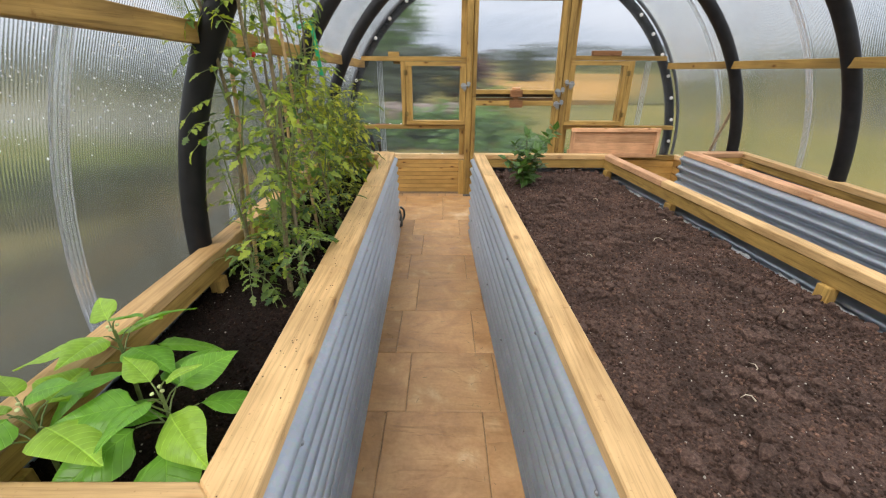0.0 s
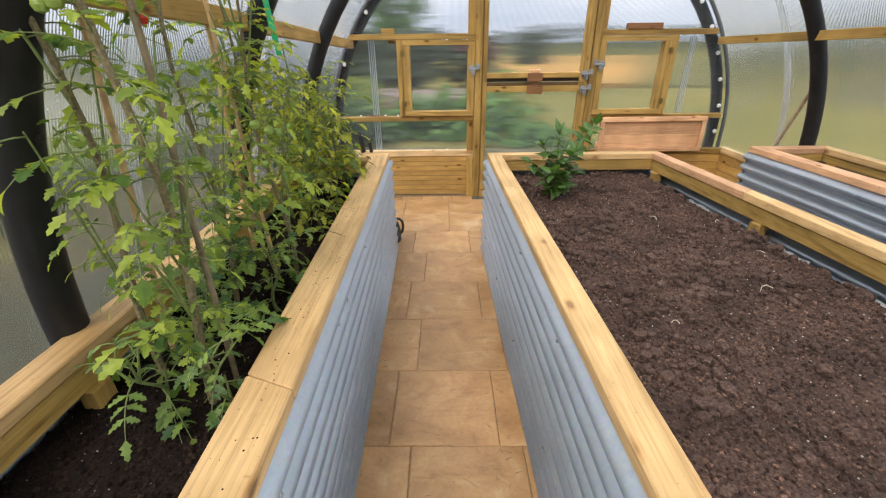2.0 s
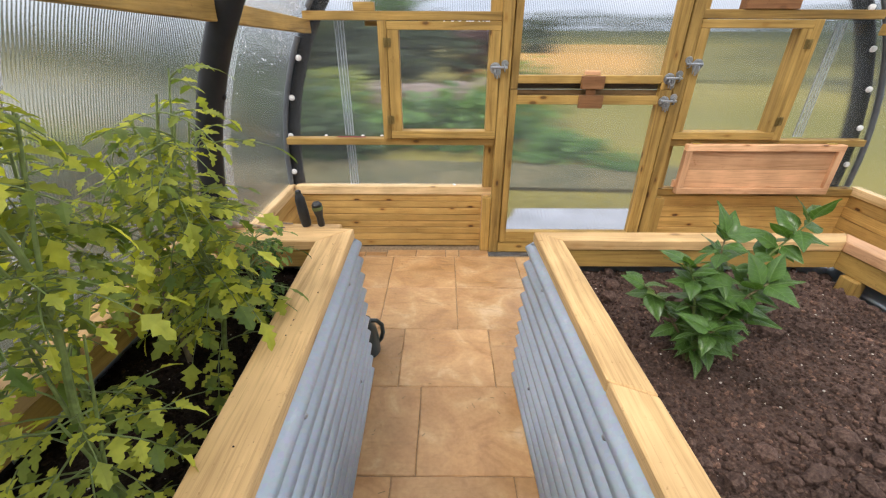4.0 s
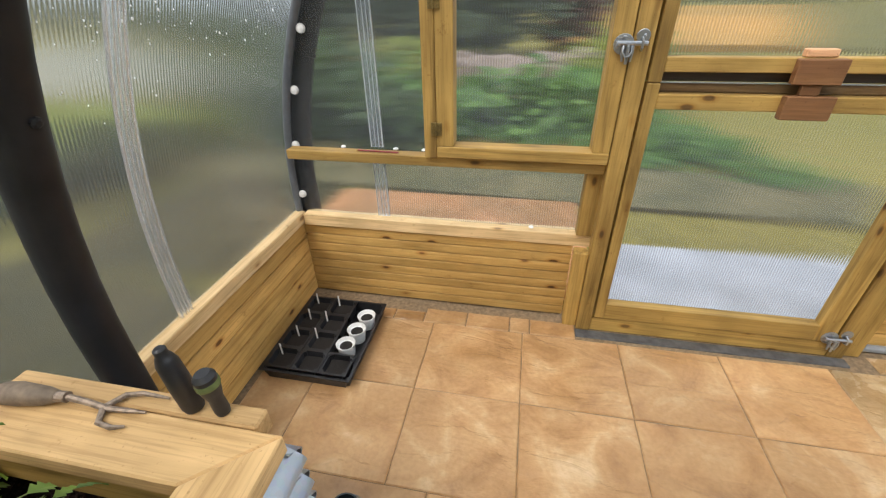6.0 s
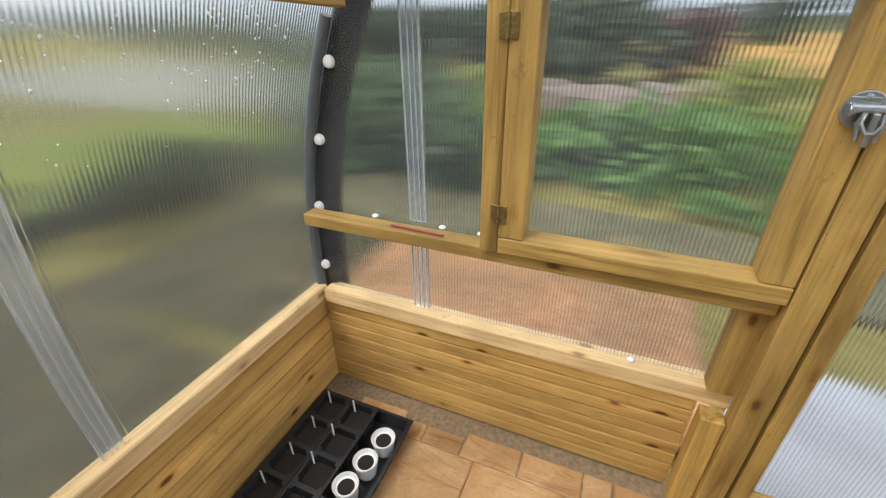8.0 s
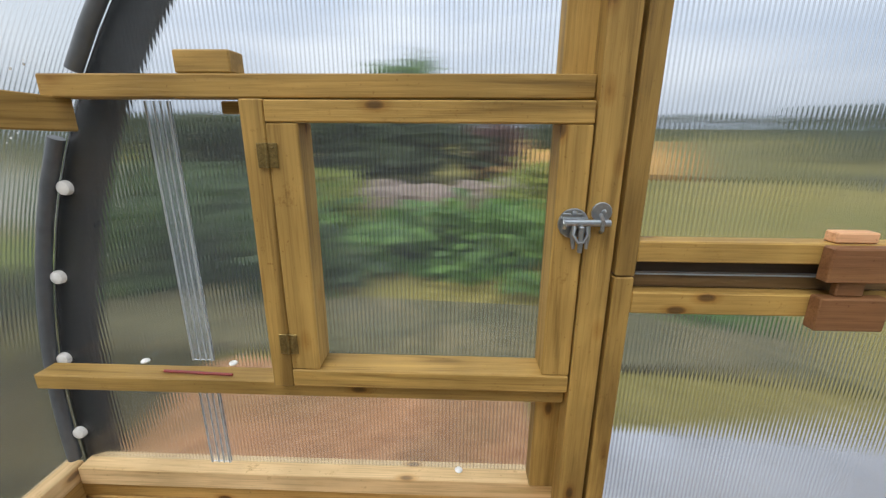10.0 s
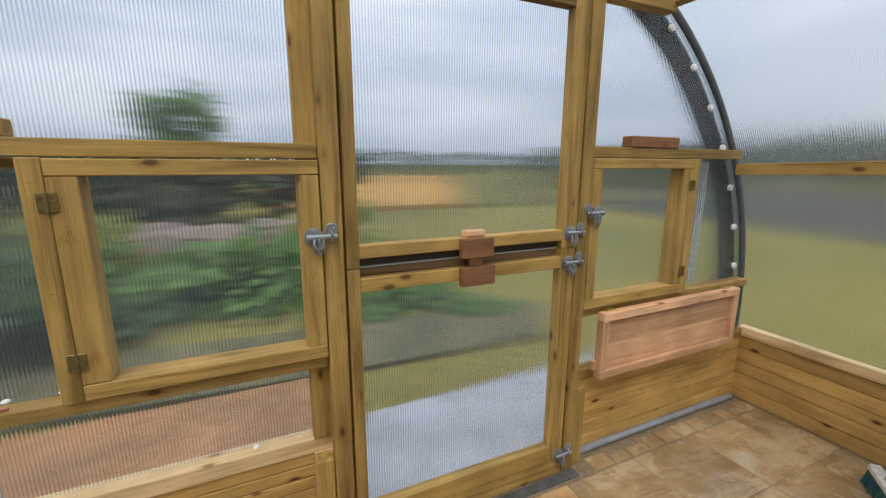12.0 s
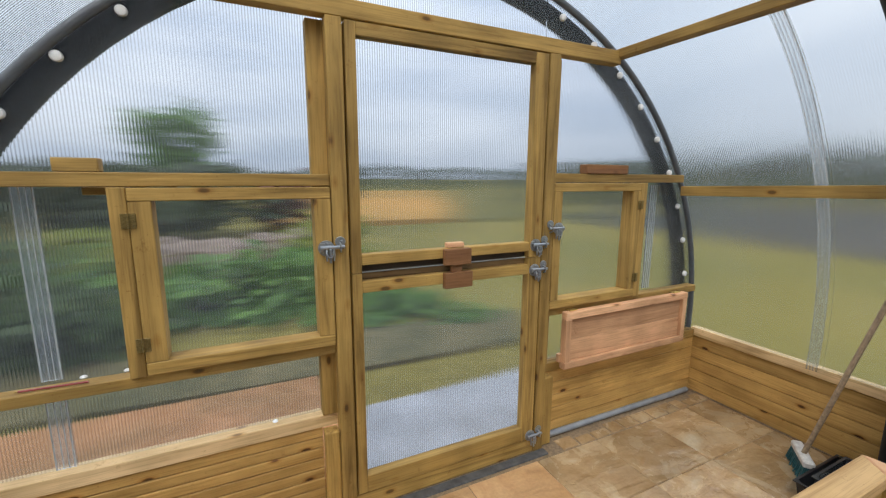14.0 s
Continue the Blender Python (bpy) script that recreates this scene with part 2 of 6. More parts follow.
def soil_mat(name, k, relief=0.008, grains=False):
    m, nt, bs = nodes_of(name)
    L = nt.links
    v = coords(nt, (1, 1, 1))
    a = nd(nt, "ShaderNodeTexNoise", Scale=5.0, Detail=4.0)
    b = nd(nt, "ShaderNodeTexNoise", Scale=120.0, Detail=5.0, Roughness=0.7)
    c = nd(nt, "ShaderNodeTexVoronoi", Scale=140.0)
    for n in (a, b, c):
        L.new(v, n.inputs["Vector"])
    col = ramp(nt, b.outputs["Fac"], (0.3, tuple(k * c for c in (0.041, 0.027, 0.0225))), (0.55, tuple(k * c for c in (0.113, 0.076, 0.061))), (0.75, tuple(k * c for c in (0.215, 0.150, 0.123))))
    col = mix(nt, col, ramp(nt, a.outputs["Fac"], (0.35, (0.75, 0.72, 0.7)), (0.65, (1.2, 1.12, 1.08))), 1.0, "MULTIPLY")
    if grains:
        ge = nt.nodes.new("ShaderNodeNewGeometry")
        col = mix(nt, col, ramp(nt, ge.outputs["Random Per Island"], (0.0, (0.45, 0.43, 0.42)), (0.8, (1.15, 1.1, 1.05)), (1.0, (1.9, 1.75, 1.6))), 1.0, "MULTIPLY")
    L.new(col, bs.inputs["Base Color"])
    bs.inputs["Roughness"].default_value, bs.inputs["Specular IOR Level"].default_value = 0.95, 0.15
    h = mix(nt, b.outputs["Fac"], c.outputs["Distance"], 0.4)
    bump(nt, bs, h, 1.0, relief)
    return m


def ground_mat(name, cols, scale, scale2=0.15):
    m, nt, bs = nodes_of(name)
    v = coords(nt, (1, 1, 1))
    a = nd(nt, "ShaderNodeTexNoise", Scale=scale, Detail=5.0, Roughness=0.65)
    b = nd(nt, "ShaderNodeTexNoise", Scale=scale2, Detail=3.0)
    nt.links.new(v, a.inputs["Vector"])
    nt.links.new(v, b.inputs["Vector"])
    col = ramp(nt, a.outputs["Fac"], (0.3, cols[0]), (0.7, cols[1]))
    col = mix(nt, col, ramp(nt, b.outputs["Fac"], (0.35, (0.75, 0.8, 0.7)), (0.65, (1.2, 1.12, 1.0))), 0.9, "MULTIPLY")
    nt.links.new(col, bs.inputs["Base Color"])
    bs.inputs["Roughness"].default_value, bs.inputs["Specular IOR Level"].default_value = 0.9, 0.1
    bump(nt, bs, a.outputs["Fac"], 0.6, 0.03)
    return m


STEEL = galvanised()
ZINC = plain("bright_zinc", (0.40, 0.42, 0.44), 0.28, 0.9, 0.12, 120.0)
BRASS = plain("aged_brass", (0.24, 0.17, 0.06), 0.42, 0.7, 0.25, 150.0)
PIPE = plain("black_polythene_pipe", (0.010, 0.010, 0.0105), 0.5, 0.0, 0.4, 14.0, 0.0006, 0.3)
TRIM = plain("grey_rubber_trim", (0.10, 0.11, 0.12), 0.45, 0.0, 0.15, 20.0)
WHITE = plain("white_plastic", (0.80, 0.80, 0.78), 0.35, 0.0, 0.06, 60.0)
BLACK = plain("black_plastic", (0.012, 0.012, 0.013), 0.4, 0.0, 0.3, 60.0, 0.0004)
END_SHEET = polycarbonate("ribbed_clear_sheet", 0, 0.025, 0.10, (0.60, 0.622, 0.63), 0.03, 0.62, 1.20, 0.06)
SIDE_SHEET = polycarbonate("misty_ribbed_sheet", 1, 0.022, 0.10, (0.60, 0.62, 0.61), 0.13, 0.93, 1.07, 0.10)
STRIP = polycarbonate("milky_joint_strip", 0, 0.04, 0.10, (0.82, 0.85, 0.87), 0.12, 0.9)
SIDE_STRIP = polycarbonate("milky_side_strip", 1, 0.03, 0.05, (0.78, 0.80, 0.80), 0.22, 0.95)
STRIP_RIB = plain("frosted_rib", (0.42, 0.45, 0.46), 0.4, 0.0, 0.12, 30.0)
SLAB = slab_stone("buff_riven_paving", 0.80, 0.12)
WET_SLAB = slab_stone("damp_buff_paving", 0.68, 0.33, 0.13)
SOIL = soil_mat("reddish_compost", 0.80)
LUMP = soil_mat("crumbly_lump", 0.98, 0.004)
CRUMB = soil_mat("loose_crumbs", 0.94, 0.003, True)
# the planted bed's deep shade is put into these two darker soil colours
SHADE_SOIL = soil_mat("shade_dark_compost", 0.15)
SHADE_CRUMB = soil_mat("shade_dark_crumbs", 0.22, 0.003, True)
MORTAR = plain("sandy_mortar", (0.24, 0.17, 0.10), 0.9, 0.0, 0.3, 60.0, 0.002)

# ---- builders ----
ORIGIN = {}


def thing(name, at=(0, 0, 0), label="", category="", group="", kind=""):
    ob = new(name)
    ob.location = at
    ORIGIN[ob] = Vector(at)
    return tagged(ob, label, category, group, kind)


def mesh_of(name, bm, material, smooth=False):
    me = bpy.data.meshes.new(name)
    bm.normal_update()
    if smooth:
        for f in bm.faces:
            f.smooth = True
        for e in bm.edges:
            e.smooth = not (len(e.link_faces) == 2 and e.calc_face_angle(0) > 0.6)
    bm.to_mesh(me)
    bm.free()
    me.materials.append(material)
    return me


def part(name, bm, material, parent, label="", smooth=False, at=None):
    """One mesh under a thing or a part; the bmesh is in world places, and at (or the parent's place) becomes its origin."""
    o = Vector(at) if at is not None else ORIGIN[parent]
    bmesh.ops.translate(bm, verts=bm.verts, vec=-o)
    ob = new(name, mesh_of(name, bm, material, smooth))
    ob.parent = parent
    ob.location = o - ORIGIN[parent]
    ORIGIN[ob] = o
    return tagged(ob, label)


def single(name, bm, material, at, label, category, group="", kind="", smooth=False):
    o = Vector(at)
    bmesh.ops.translate(bm, verts=bm.verts, vec=-o)
    ob = new(name, mesh_of(name, bm, material, smooth))
    ob.location = o
    ORIGIN[ob] = o
    return tagged(ob, label, category, group, kind)


def box(x0, x1, y0, y1, z0, z1, bevel=0.003, bm=None):
    made = bm is None
    bm = bm or bmesh.new()
    r = bmesh.ops.create_cube(bm, size=1)
    for v in r["verts"]:
        v.co = Vector((x0 + (v.co.x + 0.5) * (x1 - x0), y0 + (v.co.y + 0.5) * (y1 - y0), z0 + (v.co.z + 0.5) * (z1 - z0)))
    if bevel and made:
        bmesh.ops.bevel(bm, geom=bm.edges[:], offset=bevel, segments=1, affect="EDGES")
    return bm


def prism(poly, z0, z1, bevel=0.003):
    """An upright prism over a convex outline of (x, y)."""
    bm = bmesh.new()
    lo = [bm.verts.new((x, y, z0)) for x, y in poly]
    hi = [bm.verts.new((x, y, z1)) for x, y in poly]
    n = len(poly)
    bm.faces.new(lo[::-1])
    bm.faces.new(hi)
    for i in range(n):
        bm.faces.new((lo[i], lo[(i + 1) % n], hi[(i + 1) % n], hi[i]))
    bmesh.ops.recalc_face_normals(bm, faces=bm.faces[:])
    if bevel:
        bmesh.ops.bevel(bm, geom=bm.edges[:], offset=bevel, segments=1, affect="EDGES")
    return bm


def tube(points, radii, sides=8, bm=None, cap=True):
    """A round tube along points, with one radius or one for each point."""
    bm = bm or bmesh.new()
    pts = [Vector(p) for p in points]
    if isinstance(radii, (int, float)):
        radii = [radii] * len(pts)
    rings, up = [], None
    for i, p in enumerate(pts):
        d = (pts[min(i + 1, len(pts) - 1)] - pts[max(i - 1, 0)]).normalized()
        if up is None:
            up = d.orthogonal().normalized()
        up = (up - d * up.dot(d))
        up = up.normalized() if up.length > 1e-6 else d.orthogonal().normalized()
        side = d.cross(up)
        rings.append([bm.verts.new(p + (up * math.cos(a) + side * math.sin(a)) * radii[i]) for a in [2 * math.pi * k / sides for k in range(sides)]])
    for a, b in zip(rings, rings[1:]):
        for k in range(sides):
            bm.faces.new((a[k], a[(k + 1) % sides], b[(k + 1) % sides], b[k]))
    if cap:
        bm.faces.new(rings[0][::-1])
        bm.faces.new(rings[-1])
    return bm


def lathe(profile, at, sides=20, bm=None, axis=(0, 0, 1)):
    """A turned shape: (radius, height) pairs round an axis through at."""
    bm = bm or bmesh.new()
    rot = Vector((0, 0, 1)).rotation_difference(Vector(axis)).to_matrix()
    rings = []
    for r, h in profile:
        rings.append([bm.verts.new(Vector(at) + rot @ Vector((r * math.cos(a), r * math.sin(a), h))) for a in [2 * math.pi * k / sides for k in range(sides)]])
    for a, b in zip(rings, rings[1:]):
        for k in range(sides):
            bm.faces.new((a[k], a[(k + 1) % sides], b[(k + 1) % sides], b[k]))
    bm.faces.new(rings[0][::-1])
    bm.faces.new(rings[-1])
    bmesh.ops.recalc_face_normals(bm, faces=bm.faces[:])
    return bm

# ---- the tunnel: plan ----
CX, CZ, RAD = 0.945, 0.575, 1.965         # centre and radius of the hoops
BACK, END = -1.5, 5.36                 # the two ends
SKIN = 2.035
END_SHIFT = -0.03                      # the far hoop and its fixings stand a little to one side


def lift(y):
    """The hoops stand a little higher towards the start of the walk."""
    return max(0.0, 0.03 * (5.385 - y))


def arc(r, n=48, z_low=0.0, up=0.0):
    """Points (x, z) of a hoop from the left foot over the top to the right foot."""
    pts = [(CX - r, z_low)]
    for i in range(n + 1):
        a = math.pi * (1 - i / n)
        pts.append((CX + r * math.cos(a), CZ + up + r * math.sin(a)))
    return pts + [(CX + r, z_low)]


def band(r0, r1, y0, y1, n=64, z_low=0.0):
    """A curved slab between two radii."""
    bm = bmesh.new()
    rows = [[bm.verts.new((x, y, z)) for x, z in arc(r, n, z_low, lift(y))] for r, y in ((r0, y0), (r0, y1), (r1, y1), (r1, y0))]
    m = len(rows[0])
    for a, b in ((0, 1), (1, 2), (2, 3), (3, 0)):
        for i in range(m - 1):
            bm.faces.new((rows[a][i], rows[a][i + 1], rows[b][i + 1], rows[b][i]))
    for i in (0, m - 1):
        bm.faces.new([rows[k][i] for k in range(4)])
    bmesh.ops.recalc_face_normals(bm, faces=bm.faces[:])
    return bm


cover = thing("ceiling", (CX, 2, 0), "clear ribbed polycarbonate tunnel cover, misty with condensation", "greenhouse cover", kind="structure")
JOINTS = [-0.70, 0.38, 1.457, 2.47, 3.49, 4.597]
SKEW = 0.022                           # the sheets lie slightly askew
edges = [BACK - 0.04] + JOINTS + [END + 0.10]
for y0, y1 in zip(edges, edges[1:]):
    ob = part("cover_panel", band(SKIN, SKIN + 0.006, y0 + 0.001, y1 - 0.001, 64, 0.44), SIDE_SHEET, cover, smooth=True)
    ob.visible_shadow = False
for y in JOINTS:
    for nm, r0, r1, s, w, lab in (("joint_strip", 0.012, 0.004, 0.0, 0.026, "milky clear plastic joint strip"), ("strip_edge", 0.017, 0.0125, -0.023, 0.003, ""), ("strip_edge", 0.017, 0.0125, 0.023, 0.003, ""), ("strip_rib", 0.016, 0.0125, -0.006, 0.0022, ""), ("strip_rib", 0.016, 0.0125, 0.008, 0.0022, "")):
        bm = band(SKIN - r0, SKIN - r1, y + s - w, y + s + w, 64, 0.47)
        for v in bm.verts:
            v.co.y += SKEW * (v.co.x - CX)
        ob = part(nm, bm, SIDE_STRIP, cover, lab, smooth=True)
        ob.visible_shadow = False

HOOPS = [5.45, 4.24, 3.095, 1.95, 0.805, -0.34, -1.5]
for y in HOOPS:
    r = RAD - 0.015 if y < 5 else RAD
    shift = 0.0 if y < 5 else END_SHIFT
    h = thing("hoop", (CX, y, 0), "black plastic pipe hoop arching over the beds" if y < 5 else "black plastic pipe hoop behind the ribbed end sheet", "hoop", "hoops of the tunnel")
    part("pipe", tube([(x + shift, y, z) for x, z in arc(r, 48, 0.0, lift(y))], 0.050, 16), PIPE, h, smooth=True)
    for s in (-1, 1):
        a = math.pi / 2 + s * 1.23
        x, z = CX + shift + (r - 0.05) * math.cos(a), CZ + lift(y) + (r - 0.05) * math.sin(a)
        part("bolt_head", lathe([(0.004, -0.008), (0.012, -0.004), (0.012, 0.004), (0.006, 0.007)], (x, y, z), 8, axis=(-math.cos(a), 0, -math.sin(a))), PIPE, h)

# long rails along the tunnel, each length fixed between two hoops
for x, z, w, h, rise in ((-0.80, 1.497, 0.04, 0.072, 0.040), (2.66, 1.492, 0.04, 0.062, 0.022), (-0.125, 2.238, 0.06, 0.045, 0.0), (1.955, 2.238, 0.06, 0.045, 0.0)):
    ys = [BACK] + HOOPS[-2:0:-1] + [END - 0.02]
    for y0, y1 in zip(ys, ys[1:]):
        ym = (y0 + y1) / 2
        zm = z + (5.3 - ym) * rise
        bm = box(x - w / 2, x + w / 2, y0 + 0.004, y1 - 0.004, zm - h / 2, zm + h / 2)
        for v in bm.verts:
            v.co.z -= (v.co.y - ym) * rise
        single("purlin", bm, WOOD[1], (x, ym, zm), "sawn pine rail fixed between the black pipe hoops", "rail", "rails between the hoops")

# ---- ground, floor and outdoors ----
GRASS = ground_mat("mown_grass", ((0.13, 0.115, 0.028), (0.34, 0.285, 0.085)), 9.0)
bm = bmesh.new()
bmesh.ops.create_grid(bm, x_segments=40, y_segments=40, size=900)
single("ground", bm, GRASS, (0, 0, 0), "mown yellow-green grass reaching to the horizon", "grass", kind="structure")
bpy.data.objects["ground"].location.z = -0.08

floor = thing("floor", (1, 2, 0), "buff riven concrete paving slabs with narrow joints", "paving", kind="structure")
part("bed_mortar", box(-1.1, 3.05, BACK, 5.40, -0.075, -0.006, 0), MORTAR, floor, "sandy grey jointing mortar")

# ---- low plank walls ----


def planks(parent, axis, at, face, a0, a1, z0, z1, n):
    """Horizontal boards with a groove between them. face: the side they show."""
    h = (z1 - z0) / n
    if axis == 0:
        bm = box(a0, a1, at + 0.030, at + 0.04, z0, z1, 0)
    else:
        lo, hi = sorted((at - face * 0.030, at - face * 0.04))
        bm = box(lo, hi, a0, a1, z0, z1, 0)
    part("backing_board", bm, PLANK[axis], parent)
    for i in range(n):
        zz0, zz1 = z0 + i * h + 0.001, z0 + (i + 1) * h - 0.0028
        d = 0.002 * (i % 2)
        if axis == 0:
            bm = box(a0, a1, at, at + 0.022 + d, zz0, zz1, 0.004)
        else:
            lo, hi = sorted((at, at - face * (0.022 + d)))
            bm = box(lo, hi, a0, a1, zz0, zz1, 0.004)
        part("plank", bm, PLANK[axis], parent, at=((a0 + a1) / 2 if axis == 0 else at, at if axis == 0 else (a0 + a1) / 2, (zz0 + zz1) / 2))


for nm, xf, s in (("wall_west", -1.06, 1), ("wall_east", 2.985, -1)):
    w = thing(nm, (xf, 4.7, 0), "low wall of horizontal pine boards under a pale top rail", "low wall", kind="structure")
    planks(w, 1, xf, s, BACK, 5.385, 0.004, 0.43, 5)
    lo, hi = sorted((xf + s * 0.012, xf - s * 0.045))
    part("top_rail", box(lo, hi, BACK, 5.375, 0.432, 0.492), SILL[1], w, at=(xf, 2, 0.46))

# ---- end wall ----
north = thing("wall_north", (0.9, END, 0), "end wall of pine framing and clear ribbed sheet", "end wall", kind="structure")


def beam(parent, name, x0, x1, y0, y1, z0, z1, mats=None, label="", bevel=0.003):
    mats = mats or WOOD
    d = (x1 - x0, y1 - y0, z1 - z0)
    ax = d.index(max(d))
    return part(name, box(x0, x1, y0, y1, z0, z1, bevel), mats[ax], parent, label, at=((x0 + x1) / 2, (y0 + y1) / 2, (z0 + z1) / 2))


def pane(parent, x0, x1, z0, z1, y, name="pane"):
    ob = part(name, box(x0, x1, y, y + 0.006, z0, z1, 0), END_SHEET, parent, at=(0, y, 0))
    ob.visible_shadow = False
    return ob


Y0 = 5.265
for x0, x1 in ((-1.06, 0.30), (1.602, 2.985)):
    planks(north, 0, 5.358, -1, x0, x1, 0.004, 0.425, 8 if x0 < 0 else 5)
beam(north, "sill", -1.045, 0.372, 5.346, 5.42, 0.427, 0.487, SILL, "pale planed pine sill board")
beam(north, "sill", 1.526, 2.97, 5.346, 5.42, 0.427, 0.480, WOOD)
beam(north, "short_post", 0.300, 0.362, 5.285, 5.345, 0.0, 0.425)
beam(north, "short_post", 1.532, 1.60, 5.285, 5.345, 0.0, 0.425)
beam(north, "jamb", 0.364, 0.4285, Y0, 5.33, 0.0, 2.178)
beam(north, "jamb", 1.458, 1.524, Y0, 5.33, 0.0, 2.178)
beam(north, "stud", 0.300, 0.388, 5.332, 5.39, 0.49, 2.178)
beam(north, "stud", 1.500, 1.588, 5.332, 5.39, 0.49, 2.178)
beam(north, "header", -0.16, 1.945, Y0 + 0.005, 5.33, 2.181, 2.25)
for x0, x1 in ((-1.03, 0.362), (1.526, 2.85)):
    beam(north, "mid_rail", x0, x1, 5.297, 5.36, 0.797, 0.84)
for x0, x1, up in ((-0.81, 0.362, 0.0), (1.526, 2.60, 0.016)):
    beam(north, "ledge", x0, x1, 5.290, 5.36, 1.530 + up, 1.578 + up)
beam(north, "hinge_post", -0.372, -0.320, 5.272, 5.36, 0.842, 1.528)
beam(north, "hinge_post", 2.190, 2.245, 5.272, 5.36, 0.842, 1.544)


def cut_sheet(x0, x1, z0, z1, name="end_pane"):
    bm = bmesh.new()
    n = 24
    rows = []
    for y in (5.392, 5.398):
        for which in (0, 1):
            row = []
            for i in range(n + 1):
                x = x0 + (x1 - x0) * i / n
                top = min(z1, CZ + math.sqrt(max(0.0, 2.005 ** 2 - (x - CX) ** 2)))
                row.append(bm.verts.new((x, y, z0 if which == 0 else max(top, z0 + 0.002))))
            rows.append(row)
    for a, b in ((0, 1), (2, 3), (0, 2), (1, 3)):
        for i in range(n):
            bm.faces.new((rows[a][i], rows[a][i + 1], rows[b][i + 1], rows[b][i]))
    for i in (0, n):
        bm.faces.new((rows[0][i], rows[1][i], rows[3][i], rows[2][i]))
    bmesh.ops.recalc_face_normals(bm, faces=bm.faces[:])
    ob = part(name, bm, END_SHEET, north, at=(0, 5.39, 0))
    ob.visible_shadow = False


# sheet panels round the sashes and over the door
cut_sheet(-1.05, 0.362, 0.46, 0.803)
cut_sheet(-1.05, -0.33, 0.805, 1.54)
cut_sheet(-1.05, 0.362, 1.542, 3)
cut_sheet(1.526, 2.94, 0.46, 0.803)
cut_sheet(2.20, 2.94, 0.805, 1.54)
cut_sheet(1.526, 2.94, 1.542, 3)
cut_sheet(0.364, 1.524, 2.20, 3)
for x0, lean in ((-0.62, 0.0), (2.44, 0.0)):
    for z0, z1 in ((0.495, 0.79), (0.845, 1.528)):
        ob = part("joint_strip", prism([(x0 - 0.03, 5.381), (x0 + 0.03, 5.381), (x0 + 0.03, 5.387), (x0 - 0.03, 5.387)], z0, z1, 0), STRIP, north, "milky clear plastic joint strip")
        ob.visible_shadow = False
        for dx, w in ((-0.027, 0.002), (-0.006, 0.0012), (0.010, 0.0012), (0.027, 0.002)):
            ob = part("strip_rib", box(x0 + dx - w, x0 + dx + w, 5.377, 5.3805, z0, z1, 0), STRIP_RIB, north)
            ob.visible_shadow = False

# grey edge trim and white fixing caps round the end sheet
TRIM_X = CX - 0.012
for a0, a1, foot in ((180.0, 154.4, True), (149.5, 0.0, False)):
    pts = [(TRIM_X - 2.012, 5.379, 0.492)] if foot else []
    n = max(8, int((a0 - a1) / 3))
    pts += [(TRIM_X + 2.012 * math.cos(radians(a0 + (a1 - a0) * k / n)), 5.379, CZ + 2.012 * math.sin(radians(a0 + (a1 - a0) * k / n))) for k in range(n + 1)]
    if not foot:
        pts.append((TRIM_X + 2.012, 5.379, 0.492))
    part("edge_trim", tube(pts, 0.0175, 12), TRIM, north, "grey rubber edge trim", smooth=True)
for i in range(27):
    a = radians(179.8 + 7.4 - 7.4 * i)
    x, z = CX + END_SHIFT + 1.962 * math.cos(a), CZ + 1.962 * math.sin(a)
    if z > 0.5:
        part("fixing_cap", lathe([(0.012, -0.016), (0.017, -0.013), (0.019, -0.006), (0.019, 0.0)], (x, 5.3915, z), 12, axis=(0, 1, 0)), WHITE, north, "white plastic fixing cap", smooth=True)

# unseen strips added behind the door gaps to keep daylight out of them
for x0, x1 in ((0.418, 0.446), (1.442, 1.470)):
    beam(north, "door_stop", x0, x1, 5.332, 5.345, 0.08, 2.178)

# stable door in two leaves
door = thing("door_1", (0.94, 5.30, 0), "closed two-leaf pine stable door with ribbed clear panes", "door", kind="structure")
for z0, z1, nm in ((1.190, 2.172, "upper_leaf"), (0.085, 1.118, "lower_leaf")):
    s0, s1 = (1.156, z1) if z0 > 1 else (z0, 1.1535)
    leaf = part(nm, box(0.4385, 0.482, Y0, 5.315, s0, s1), WOOD[2], door, at=(0.46, 5.29, (z0 + z1) / 2))
    beam(leaf, "stile", 1.372, 1.449, Y0, 5.315, s0, s1)
    lo = 0.047 if z0 > 1 else 0.085
    beam(leaf, "bottom_rail", 0.482, 1.372, Y0 + 0.001, 5.315, z0, z0 + lo)
    beam(leaf, "top_rail", 0.482, 1.372, Y0 + 0.001, 5.315, z1 - 0.052, z1)
    pane(leaf, 0.470, 1.385, z0 + 0.02, z1 - 0.02, 5.317)
beam(north, "door_step", 0.43, 1.458, 5.27, 5.33, 0.0, 0.08)

# ---- raised beds ----


def inset(quad, widths):
    """The inner outline of a quad (counter-clockwise from the far path corner) for the widths of its four sides."""
    n = len(quad)
    lines = []
    for i in range(n):
        a, b = Vector(quad[i]), Vector(quad[(i + 1) % n])
        d = (b - a).normalized()
        nrm = Vector((-d.y, d.x))
        lines.append((a + nrm * widths[i], d))
    out = []
    for i in range(n):
        (p, d), (q, e) = lines[i - 1], lines[i]
        det = d.x * -e.y + e.x * d.y
        s = ((q.x - p.x) * -e.y + e.x * (q.y - p.y)) / det
        out.append(p + d * s)
    return [(v.x, v.y) for v in out]


